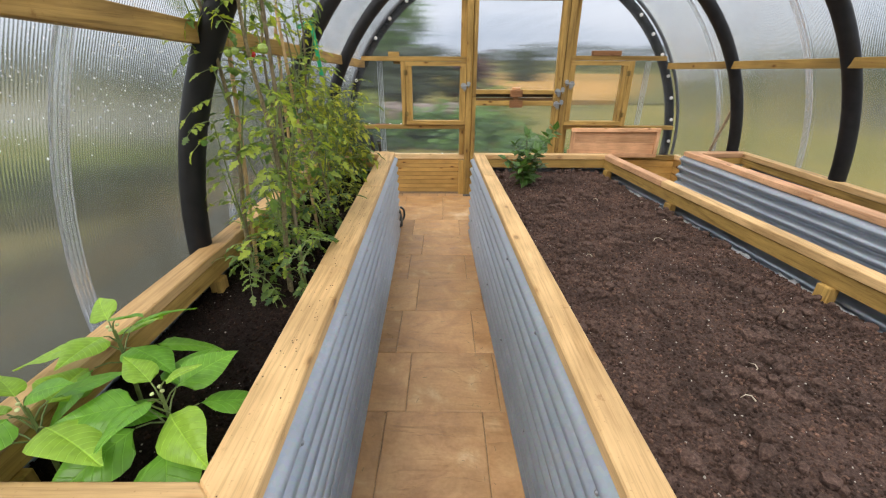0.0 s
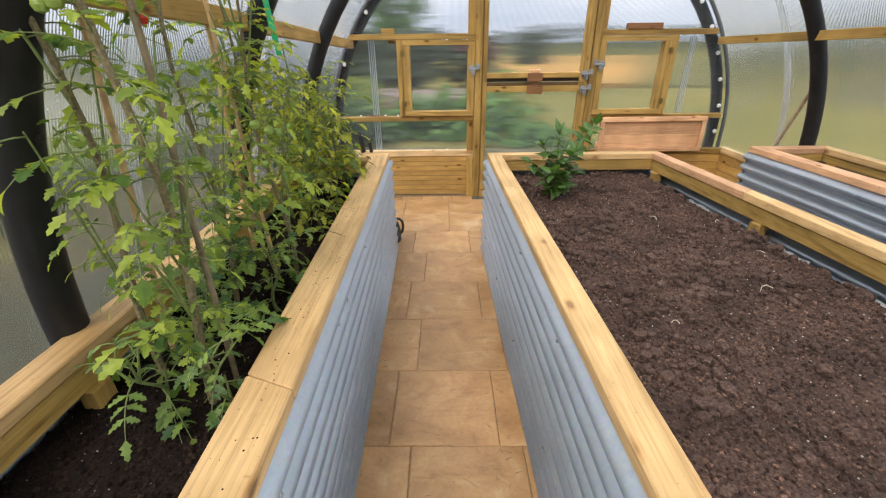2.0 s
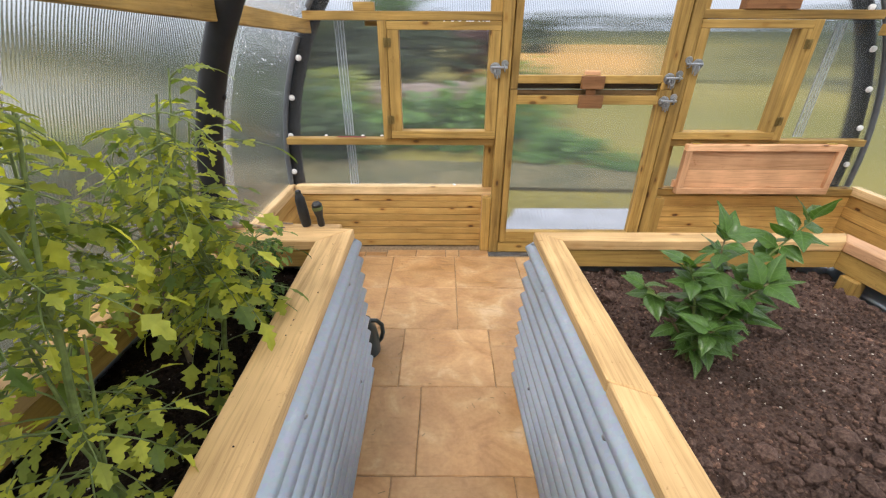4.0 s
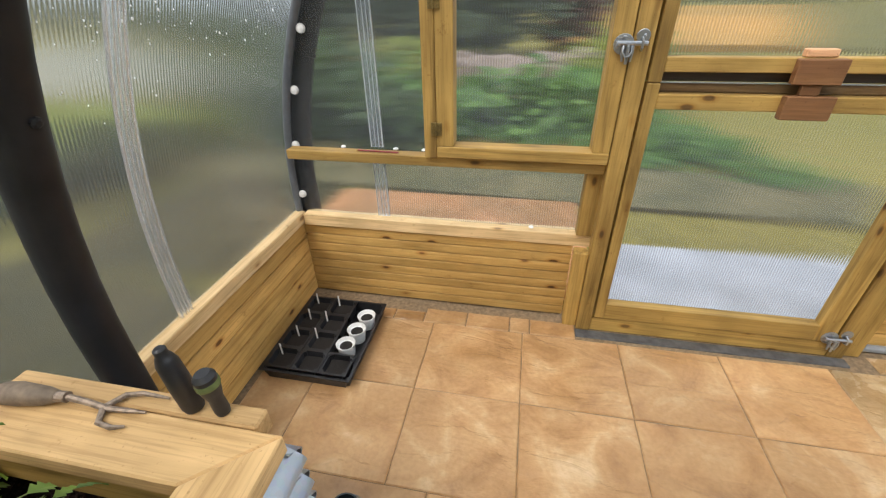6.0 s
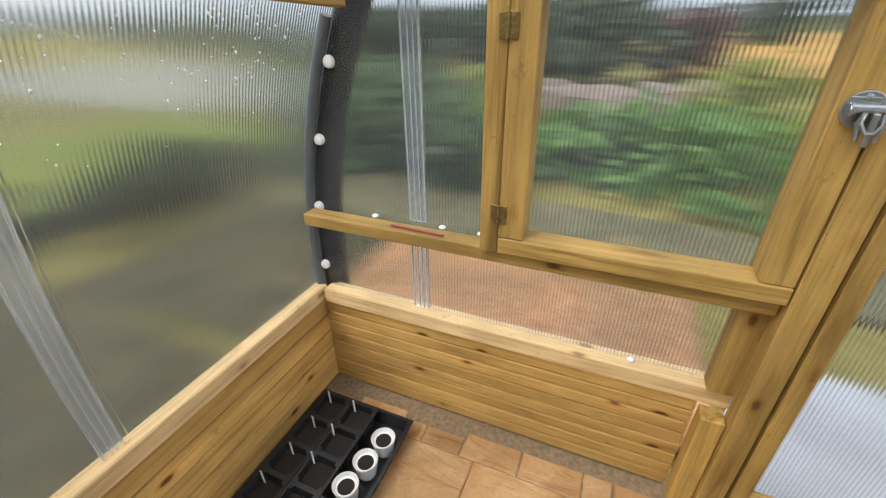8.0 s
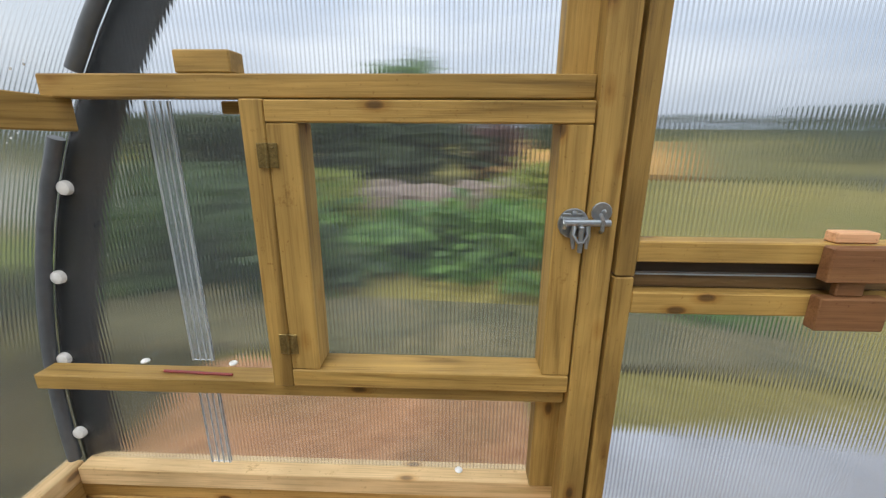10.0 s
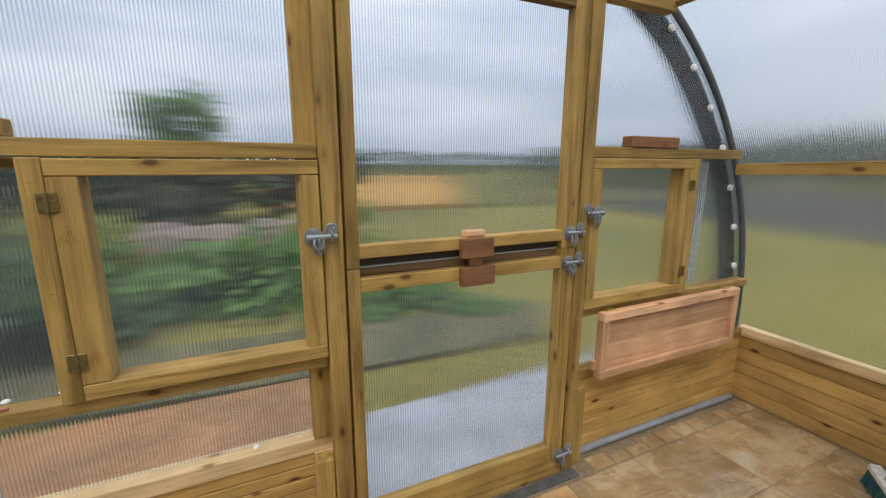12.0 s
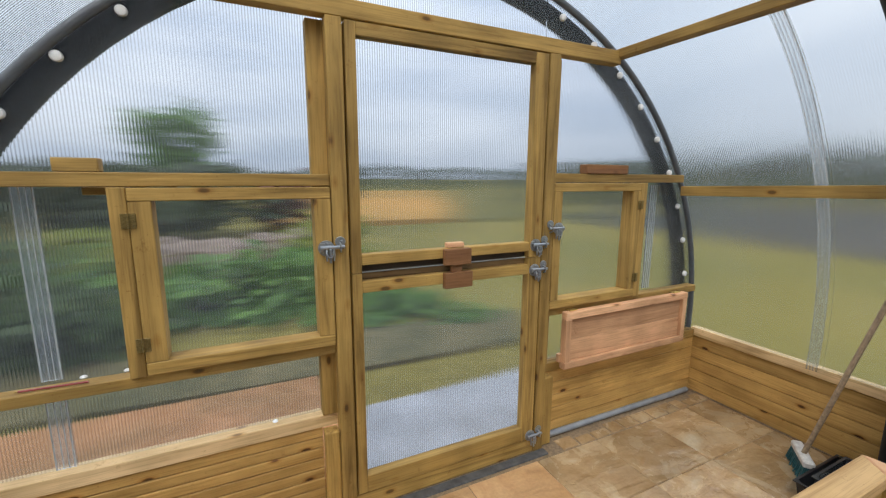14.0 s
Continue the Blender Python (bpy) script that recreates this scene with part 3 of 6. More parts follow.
def wave_sheet(p, q, z0, z1, amp=0.020, pitch=0.076, thick=0.0022, steps=12):
    """A corrugated sheet that stands between two plan points, its waves running lengthways."""
    bm = bmesh.new()
    p, q = Vector((*p, 0)), Vector((*q, 0))
    d = (q - p).normalized()
    nrm = Vector((d.y, -d.x, 0))
    n = max(8, int((z1 - z0) / pitch * steps))
    m = max(2, int((q - p).length / 0.5))
    grid = []
    for side in (0, thick):
        rows = []
        for i in range(n + 1):
            z = z0 + (z1 - z0) * i / n
            w = amp * math.cos(2 * math.pi * (z1 - 0.03 - z) / pitch)
            rows.append([bm.verts.new(p + (q - p) * (j / m) + nrm * (w - side) + Vector((0, 0, z + 0.0025 * math.sin(j * 2.3)))) for j in range(m + 1)])
        grid.append(rows)
    for rows in grid:
        for i in range(n):
            for j in range(m):
                bm.faces.new((rows[i][j], rows[i][j + 1], rows[i + 1][j + 1], rows[i + 1][j]))
    for i in range(n):
        for j in (0, m):
            bm.faces.new((grid[0][i][j], grid[0][i + 1][j], grid[1][i + 1][j], grid[1][i][j]))
    for i in (0, n):
        for j in range(m):
            bm.faces.new((grid[0][i][j], grid[0][i][j + 1], grid[1][i][j + 1], grid[1][i][j]))
    bmesh.ops.recalc_face_normals(bm, faces=bm.faces[:])
    return bm


TOP = 0.785


def raised_bed(name, quad, widths, mats, label, splits=(), apron=0.075, reddish=None, pale=None):
    """quad: outer corners of the top boards, counter-clockwise: sides 0 to 3."""
    cx, cy = sum(p[0] for p in quad) / 4, sum(p[1] for p in quad) / 4
    bed = thing(name, (cx, cy, 0), label, "raised bed", "raised beds")
    inner = inset(quad, widths)
    out = inset(quad, [-0.006] * 4)
    back = inset(quad, [w - 0.045 for w in widths])
    deep = inset(quad, [w - 0.006 for w in widths])
    for i in range(4):
        j = (i + 1) % 4
        a, b, c, d = Vector(quad[i]), Vector(quad[j]), Vector(inner[j]), Vector(inner[i])
        cuts = [0.0] + [s for k, s in splits if k == i] + [1.0]
        ax = 0 if abs(b.x - a.x) > abs(b.y - a.y) else 1
        for u0, u1 in zip(cuts, cuts[1:]):
            e0, e1 = (0.0015 if u0 else 0.0), (0.0015 if u1 < 1 else 0.0)
            L = (b - a).length
            f0, f1 = u0 + e0 / L, u1 - e1 / L
            poly = [a.lerp(b, f0), a.lerp(b, f1), d.lerp(c, f1), d.lerp(c, f0)]
            part("cap_board", prism([(v.x, v.y) for v in poly], TOP - 0.042, TOP, 0.004), CEDAR[ax] if (i, u0) == reddish else (CAP if i == pale else mats)[ax], bed, at=((a.x + b.x) / 2, (a.y + b.y) / 2, TOP))
        part("corrugated_sheet", wave_sheet(out[i], out[j], 0.012, TOP - 0.044), STEEL, bed, "galvanised corrugated steel sheet", smooth=True)
        q = [back[i], back[j], deep[j], deep[i]]
        part("frame_board", prism(q, TOP - 0.043 - apron, TOP - 0.043, 0.003), WOOD[ax], bed)
        # screws that hold the sheet
        n = max(2, int((b - a).length / 0.55))
        for k in range(n):
            u = (k + 0.5) / n
            p = Vector(quad[i]).lerp(Vector(quad[j]), u)
            dd = (b - a).normalized()
            nr = Vector((dd.y, -dd.x, 0))
            for zz in (TOP - 0.082, 0.24):
                part("screw", lathe([(0.0075, -0.002), (0.0075, 0.002), (0.004, 0.005)], Vector((p.x, p.y, zz)) + nr * 0.024, 8, axis=nr), ZINC, bed, "zinc screw head")
    return bed, inner, deep


LEFT = [(-0.985, 0.68), (-0.265, 0.68), (-0.335, 4.01), (-0.985, 4.01)]
MID = [(0.4856, -0.60), (2.084, -0.60), (1.604, 3.985), (0.376, 3.985)]
RIGHT = [(2.64, -0.60), (2.91, -0.60), (2.91, 4.10), (2.346, 4.10)]
bed_l, in_l, dp_l = raised_bed("raised_bed", LEFT, (0.12, 0.125, 0.11, 0.095), CAP, "raised bed of corrugated steel with pale pine top boards", ((1, 0.31), (1, 0.67), (3, 0.5)))
bed_m, in_m, dp_m = raised_bed("raised_bed", MID, (0.10, 0.072, 0.075, 0.095), CAP, "wide raised bed of corrugated steel, pine-capped, full of bare compost", ((3, 0.169), (3, 0.72), (1, 0.36), (1, 0.807)), reddish=(1, 0.807))
bed_r, in_r, dp_r = raised_bed("raised_bed", RIGHT, (0.09, 0.075, 0.09, 0.10), CEDAR, "empty raised bed of corrugated steel with reddish larch top boards", ((3, 0.29), (1, 0.5)), apron=0.055, pale=1)


def inside_posts(bed, a, b, ts, inward, apron=0.0745):
    for t in ts:
        p = Vector(a).lerp(Vector(b), t)
        d = (Vector(b) - Vector(a)).normalized()
        n = Vector((-d.y, d.x)) * inward
        q = [p - d * 0.033 - n * 0.030, p + d * 0.033 - n * 0.030, p + d * 0.033 + n * 0.020, p - d * 0.033 + n * 0.020]
        part("post", prism([(v.x, v.y) for v in q], 0.02, TOP - 0.044 - apron, 0.004), WOOD[2], bed, "square pine corner post")


inside_posts(bed_m, dp_m[1], dp_m[2], (0.02, 0.27, 0.521, 0.776, 0.982), 1)
inside_posts(bed_l, dp_l[3], dp_l[0], (0.025, 0.34, 0.66, 0.97), 1)
inside_posts(bed_r, dp_r[1], dp_r[2], (0.02, 0.27, 0.52, 0.75, 0.98), 1, 0.0545)

# torn white liner showing between the compost and the sheet
LINER = plain("torn_white_liner", (0.66, 0.68, 0.68), 0.6, 0, 0.2, 50.0)
r = random.Random(31)
a, b = [Vector(v) for v in inset(MID, [0.034] * 4)[1:3]]
for t0, t1 in ((0.495, 0.58), (0.62, 0.675), (0.71, 0.765), (0.785, 0.815), (0.856, 0.90)):
    bm = bmesh.new()
    last = None
    for k in range(15):
        p = a.lerp(b, t0 + (t1 - t0) * k / 14)
        w = r.uniform(0.0, 0.004)
        row = [bm.verts.new((p.x + dx - w, p.y, z)) for dx, z in ((0.0, 0.55), (0.0, 0.590 + r.uniform(-0.014, 0.014)), (0.0012, 0.588), (0.002, 0.55))]
        if last:
            for i in range(3):
                bm.faces.new((last[i], row[i], row[i + 1], last[i + 1]))
        last = row
    bmesh.ops.recalc_face_normals(bm, faces=bm.faces[:])
    part("liner", bm, LINER, bed_m, "torn white plastic liner edge")

# ---- opening sashes ----


def sash(name, x0, x1, wl_, wr, label, hinge_x, z1=1.526):
    z0, y0, y1 = 0.848, 5.268, 5.352
    s = thing(name, ((x0 + x1) / 2, 5.31, z0), label, "window", kind="structure")
    beam(s, "top_rail", x0, x1, y0, y1, z1 - 0.045, z1)
    beam(s, "bottom_rail", x0, x1, y0 - 0.001, y1, z0, z0 + 0.047)
    beam(s, "stile", x0, x0 + wl_, y0 + 0.001, y1, z0 + 0.048, z1 - 0.046)
    beam(s, "stile", x1 - wr, x1, y0 + 0.001, y1, z0 + 0.048, z1 - 0.046)
    pane(s, x0 + 0.01, x1 - 0.01, z0 + 0.01, z1 - 0.01, 5.354, "window_pane")
    for zz in (0.967, 1.414):
        h = part("hinge", box(hinge_x - 0.022, hinge_x + 0.022, y0 - 0.0035, y0 - 0.0005, zz - 0.026, zz + 0.026, 0.001), BRASS, s, "aged brass butt hinge")
        part("knuckle", tube([(hinge_x, y0 - 0.005, zz - 0.026), (hinge_x, y0 - 0.005, zz + 0.026)], 0.004, 8), BRASS, h)
        for dx in (-0.013, 0.013):
            for dz in (-0.016, 0.0, 0.016):
                part("screw", lathe([(0.0032, -0.001), (0.0032, 0.0012), (0.001, 0.0016)], (hinge_x + dx, y0 - 0.0035, zz + dz), 6, axis=(0, -1, 0)), BRASS, h)
    return s


win1 = sash("window_1", -0.318, 0.360, 0.068, 0.066, "closed pine-framed opening vent with ribbed clear pane", -0.319)
win2 = sash("window_2", 1.528, 2.188, 0.058, 0.062, "closed pine-framed opening vent beside the door", 2.189, 1.542)


def padbolt(parent, x, z, s=1):
    """A galvanised pad bolt: round plate, barrel, staple and keeper; s: the way it shoots."""
    y = Y0 - 0.001
    b = part("pad_bolt", lathe([(0.033, -0.002), (0.033, 0.0015), (0.031, 0.0022)], (x - s * 0.030, y, z), 18, axis=(0, -1, 0)), ZINC, parent, "galvanised steel pad bolt")
    part("plate", box(*sorted((x - s * 0.055, x - s * 0.012)), y - 0.0035, y - 0.0005, z - 0.022, z + 0.022, 0.001), ZINC, b)
    part("barrel", tube([(x - s * 0.054, y - 0.014, z + 0.004), (x + s * 0.044, y - 0.014, z + 0.004)], 0.0075, 10), ZINC, b, smooth=True)
    for dx in (-0.050, -0.018):
        part("guide", lathe([(0.010, -0.005), (0.012, 0.0), (0.010, 0.005)], (x + s * dx, y - 0.010, z), 10, axis=(1, 0, 0)), ZINC, b)
    part("staple", tube([(x - s * 0.030, y - 0.016, z - 0.004), (x - s * 0.034, y - 0.024, z - 0.020), (x - s * 0.024, y - 0.026, z - 0.036), (x - s * 0.012, y - 0.024, z - 0.036), (x - s * 0.004, y - 0.022, z - 0.020), (x - s * 0.006, y - 0.018, z - 0.004)], 0.0036, 7), ZINC, b, smooth=True)
    part("hasp", box(*sorted((x - s * 0.022, x - s * 0.012)), y - 0.026, y - 0.018, z - 0.060, z - 0.002, 0.002), ZINC, b)
    for dx in (-0.032, -0.002):
        part("prong", tube([(x + s * dx, y - 0.015, z - 0.002), (x + s * dx * 1.05, y - 0.018, z - 0.024), (x + s * (dx * 0.9 - 0.001), y - 0.017, z - 0.052)], [0.005, 0.006, 0.0035], 7), ZINC, b, smooth=True)
    k = part("keeper", lathe([(0.022, -0.002), (0.022, 0.002), (0.020, 0.003)], (x + s * 0.028, y, z + 0.025), 14, axis=(0, -1, 0)), ZINC, b)
    part("loop", tube([(x + s * 0.026, y - 0.002, z + 0.020), (x + s * 0.026, y - 0.022, z + 0.010), (x + s * 0.026, y - 0.022, z - 0.010), (x + s * 0.030, y - 0.002, z - 0.018)], 0.0045, 7), ZINC, b, smooth=True)
    for dx, dz in ((-0.030, 0.022), (-0.030, -0.022), (0.032, 0.026)):
        part("bolt_head", lathe([(0.007, -0.001), (0.006, 0.003), (0.002, 0.0045)], (x + s * dx, y - 0.002, z + dz), 8, axis=(0, -1, 0)), ZINC, b)


padbolt(win1, 0.364, 1.276, 1)
padbolt(win2, 1.532, 1.300, -1)
padbolt(door, 1.440, 1.220, 1)
padbolt(door, 1.440, 1.086, 1)
padbolt(door, 1.458, 0.112, 1)
# much darker than the door timber, set back between the two leaves
DARK_BOARD = [wood("dark_recessed_board", (0.075, 0.052, 0.032), (0.030, 0.021, 0.014), a, 0.3, 0.45) for a in range(3)]
BROWN_BOARD = [wood("brown_recessed_board", (0.20, 0.125, 0.055), (0.095, 0.058, 0.026), a, 0.4, 0.5) for a in range(3)]
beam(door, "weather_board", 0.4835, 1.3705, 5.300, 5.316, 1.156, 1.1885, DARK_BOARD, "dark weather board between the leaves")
beam(door, "weather_board", 0.4835, 1.3705, 5.298, 5.316, 1.1195, 1.1535, BROWN_BOARD, "brown weather board between the leaves")
beam(door, "seal_strip", 0.484, 1.370, 5.292, 5.2975, 1.151, 1.155, [STRIP_RIB] * 3, "pale thin seal strip")
beam(door, "stop_block", 0.868, 1.008, 5.232, 5.264, 1.160, 1.236, STAINED)
beam(door, "stop_block", 0.868, 1.016, 5.232, 5.264, 1.048, 1.124, STAINED)
beam(door, "link_block", 0.905, 0.965, 5.245, 5.264, 1.125, 1.159, STAINED)
beam(door, "stop_peg", 0.895, 0.985, 5.266, 5.30, 1.2385, 1.262, CEDAR)
part("weather_sill", box(0.44, 1.45, 5.335, 5.40, 0.0, 0.03), WOOD[0], door)

# ---- things on the end wall ----
fold = thing("folding_shelf", (2.16, 5.26, 0.48), "reddish larch folding shelf hanging down below the window rail", "shelf")
X0, X1, Z0, Z1 = 1.632, 2.682, 0.480, 0.820
for x0, x1, z0, z1 in ((X0, X1, Z1 - 0.042, Z1), (X0, X1, Z0, Z0 + 0.042)):
    beam(fold, "frame_rail", x0, x1, 5.236, 5.280, z0, z1, CEDAR)
for x0, x1 in ((X0, X0 + 0.042), (X1 - 0.042, X1)):
    beam(fold, "frame_stile", x0, x1, 5.2365, 5.280, Z0 + 0.0425, Z1 - 0.0425, CEDAR)
for i in range(2):
    h = (Z1 - Z0 - 0.084) / 2
    beam(fold, "panel_board", X0 + 0.042, X1 - 0.042, 5.257, 5.275, Z0 + 0.042 + i * h + 0.0005, Z0 + 0.042 + (i + 1) * h - 0.0015, CEDAR)
GOLD = plain("bright_brass", (0.62, 0.44, 0.12), 0.3, 0.85, 0.15, 90.0)
for x in (1.70, 2.60):
    h = part("hinge", box(x - 0.028, x + 0.028, 5.262, 5.292, 0.8215, 0.825, 0.0008), GOLD, fold, "bright brass hinge")
    part("knuckle", tube([(x - 0.028, 5.262, 0.8245), (x + 0.028, 5.262, 0.8245)], 0.004, 8), GOLD, h)
part("catch_block", box(1.61, 1.637, 5.262, 5.285, 0.52, 0.57), CEDAR[2], fold)

single("offcut", box(-0.508, -0.388, 5.292, 5.352, 1.579, 1.624), WOOD[0], (-0.45, 5.32, 1.577), "sawn pine offcut lying on the ledge", "wood block")
single("offcut", box(1.762, 2.080, 5.282, 5.345, 1.595, 1.645), STAINED[0], (1.9, 5.31, 1.577), "reddish larch offcut lying on the ledge", "wood block")
part("wedge", prism([(-0.46, 5.365), (-0.375, 5.365), (-0.375, 5.388), (-0.46, 5.388)], 1.500, 1.528), WOOD[0], north, at=(-0.42, 5.37, 1.51))
pencil = thing("pencil", (-0.58, 5.318, 0.842), "red pencil lying on the window rail", "pencil")
part("barrel", tube([(-0.69, 5.322, 0.8465), (-0.50, 5.312, 0.8465)], 0.004, 6), plain("red_paint", (0.25, 0.02, 0.02), 0.4), pencil)
part("tip", tube([(-0.70, 5.3225, 0.8465), (-0.69, 5.322, 0.8465)], [0.0008, 0.004], 6), WOOD[0], pencil, "sharpened wooden tip")
for i, x in enumerate((-0.78, -0.53, -0.40, 0.1)):
    z = 0.84 if i < 3 else 0.487
    part("cap_blob", lathe([(0.011, 0.0), (0.012, 0.003), (0.008, 0.007), (0.002, 0.009)], (x, 5.372 if i < 3 else 5.384, z + 0.0005), 10), WHITE, north, "white fixing cap", smooth=True)

drain = tube([(1.62, 5.335, 0.018), (2.2, 5.337, 0.018), (2.93, 5.335, 0.018)], 0.018, 10)
single("pipe", drain, plain("grey_conduit", (0.27, 0.29, 0.31), 0.35, 0.0, 0.15, 15.0), (2.2, 5.335, 0), "grey plastic conduit along the foot of the wall", "pipe", smooth=True)

# ---- soil ----


def soil_bed(name, outline, z, label, clods, seed, mat=SOIL, dip=0.0, lumps=0):
    """A rough compost surface inside a quad, with loose clods and pale specks."""
    rnd = random.Random(seed)
    a, b, c, d = [Vector(p) for p in outline]
    n_u, n_v = int((b - a).length / 0.014), int((d - a).length / 0.014)
    bm = bmesh.new()

    def at(u, v):
        p = (a.lerp(b, u)).lerp(d.lerp(c, u), v)
        h = 0.012 * noise.noise((p.x * 2.2, p.y * 2.2, seed)) + 0.010 * noise.noise((p.x * 9, p.y * 9, seed)) + 0.007 * noise.noise((p.x * 24, p.y * 24, seed)) + 0.005 * noise.noise((p.x * 60, p.y * 60, seed))
        edge = max(0.0, (u - 0.90) / 0.10)
        return Vector((p.x, p.y, z + h - dip * edge * edge * (3 - 2 * edge)))
    grid = [[bm.verts.new(at(i / n_u, j / n_v)) for i in range(n_u + 1)] for j in range(n_v + 1)]
    for j in range(n_v):
        for i in range(n_u):
            bm.faces.new((grid[j][i], grid[j][i + 1], grid[j + 1][i + 1], grid[j + 1][i]))
    rim = [grid[0][i] for i in range(n_u + 1)] + [grid[j][n_u] for j in range(1, n_v + 1)] + [grid[n_v][i] for i in range(n_u - 1, -1, -1)] + [grid[j][0] for j in range(n_v - 1, 0, -1)]
    low = [bm.verts.new((v.co.x, v.co.y, 0.03)) for v in rim]
    for k in range(len(rim)):
        bm.faces.new((rim[k], low[k], low[(k + 1) % len(rim)], rim[(k + 1) % len(rim)]))
    bm.faces.new(low)
    bmesh.ops.recalc_face_normals(bm, faces=bm.faces[:])
    ob = single(name, bm, mat, ((a.x + c.x) / 2, (a.y + c.y) / 2, 0.03), label, "soil", kind="stuff", smooth=True)
    ico = bmesh.new()
    bmesh.ops.create_icosphere(ico, subdivisions=1, radius=1)
    iv = [v.co.copy() for v in ico.verts]
    fi = [[v.index for v in f.verts] for f in ico.faces]
    ico.free()
    for nm, mt, count, r0, r1, lab in (("clods", CRUMB if mat is SOIL else SHADE_CRUMB, clods, 0.0024, 0.0085, ""), ("lumps", LUMP, lumps, 0.006, 0.029, "rounded crumbly lumps"), ("specks", plain("perlite_specks", (0.42, 0.38, 0.32), 0.8), clods // 24, 0.0012, 0.0040, "pale grit specks")):
        verts, faces = [], []
        if not count:
            continue
        for _ in range(count):
            p = at(rnd.random(), rnd.random())
            if nm == "lumps":                  # lumps lie in drifts
                for _try in range(6):
                    if noise.noise((p.x * 3.1, p.y * 3.1, 9.0)) + rnd.uniform(-0.25, 0.25) > 0.08:
                        break
                    p = at(rnd.random(), rnd.random())
            r = r0 + (r1 - r0) * rnd.random() ** (2.6 if nm == "lumps" else 2.0)
            s = [r * rnd.uniform(0.7, 1.2) for _ in range(3)]
            ca = rnd.uniform(0, 6.28)
            base = len(verts)
            for v in iv:
                k = rnd.uniform(0.86, 1.08) if nm == "lumps" else rnd.uniform(0.75, 1.15)
                x, y = v.x * s[0] * k, v.y * s[1] * k
                verts.append((p.x + x * math.cos(ca) - y * math.sin(ca), p.y + x * math.sin(ca) + y * math.cos(ca), p.z + r * (0.50 if nm == "lumps" else 0.30) + v.z * s[2] * k * 0.88))
            faces += [[base + q for q in f] for f in fi]
        me = bpy.data.meshes.new(nm)
        o = ORIGIN[ob]
        me.from_pydata([(x - o.x, y - o.y, zz - o.z) for x, y, zz in verts], [], faces)
        me.materials.append(mt)
        c2 = new(nm, me)
        c2.parent = ob
        tagged(c2, lab, kind="stuff")
    return at


def shrink(q, w):
    return inset(q, [w] * 4)


soil_at_m = soil_bed("compost", shrink(MID, 0.030), 0.622, "dark reddish-brown bare compost filling the wide bed", 52000, 3, dip=0.045, lumps=2600)
soil_at_l = soil_bed("compost", shrink(LEFT, 0.030), 0.605, "dark compost under the plants, deep shade in its colour", 14000, 8, SHADE_SOIL, lumps=0)
soil_bed("compost", shrink(RIGHT, 0.030), 0.40, "dark compost low in the empty bed", 500, 5, SHADE_SOIL)

# ---- small things at the end of the left bed ----
part("end_batten", box(-0.945, -0.392, 4.014, 4.056, 0.735, 0.7835, 0.004), CAP[0], bed_l, at=(-0.66, 4.03, 0.76))
HANDLE = plain("worn_ash_handle", (0.17, 0.125, 0.085), 0.7, 0, 0.3, 60.0)
fork = thing("hand_cultivator", (-0.75, 4.0, TOP), "rusty three-pronged hand cultivator with worn wooden handle on the top board", "hand tool")
part("handle", tube([(-0.905, 3.985, 0.803), (-0.895, 3.986, 0.803), (-0.86, 3.99, 0.804), (-0.81, 3.995, 0.803), (-0.785, 3.998, 0.803)], [0.012, 0.021, 0.023, 0.018, 0.011], 12), HANDLE, fork, "worn grey wooden handle", smooth=True)
RUST = plain("rusty_steel", (0.26, 0.20, 0.15), 0.55, 0.6, 0.45, 70.0)
part("ferrule", tube([(-0.787, 3.998, 0.803), (-0.765, 4.0, 0.803)], 0.0105, 10), RUST, fork, smooth=True)
part("shank", tube([(-0.766, 4.0, 0.803), (-0.72, 4.0, 0.797), (-0.685, 3.998, 0.792)], 0.0065, 8), RUST, fork, smooth=True)
for dy, ex in ((0.035, -0.585), (0.0, -0.605), (-0.032, -0.62)):
    part("prong", tube([(-0.69, 3.998, 0.792), (-0.672, 3.998 + dy * 0.9, 0.792), (-0.64, 3.999 + dy * 1.1, 0.794), (ex, 4.004 + dy * 1.0, 0.790)], [0.006, 0.0055, 0.005, 0.0025], 7), RUST, fork, smooth=True)
grip = thing("trowel", (-0.545, 4.0, TOP), "black-handled hand trowel standing upright at the bed's end", "hand tool")
part("handle", lathe([(0.017, 0.0), (0.020, 0.012), (0.0205, 0.06), (0.019, 0.115), (0.014, 0.130), (0.011, 0.136), (0.011, 0.146), (0.007, 0.150)], (-0.528, 4.034, 0.785), 16, axis=(-0.10, 0.0, 1)), BLACK, grip, smooth=True)
grip2 = thing("hand_fork", (-0.475, 4.03, TOP), "green-gripped hand fork standing upright at the bed's end", "hand tool")
part("handle", lathe([(0.012, 0.0), (0.014, 0.01), (0.013, 0.04), (0.017, 0.055), (0.020, 0.075), (0.020, 0.092), (0.013, 0.101)], (-0.468, 4.034, 0.785), 16, axis=(-0.10, 0.0, 1)), BLACK, grip2, smooth=True)
part("grip_ring", lathe([(0.0205, 0.070), (0.0212, 0.073), (0.0212, 0.080), (0.0205, 0.083)], (-0.468, 4.034, 0.785), 16, axis=(-0.10, 0.0, 1)), plain("moss_green_rubber", (0.10, 0.13, 0.04), 0.6), grip2, "moss-green ring")

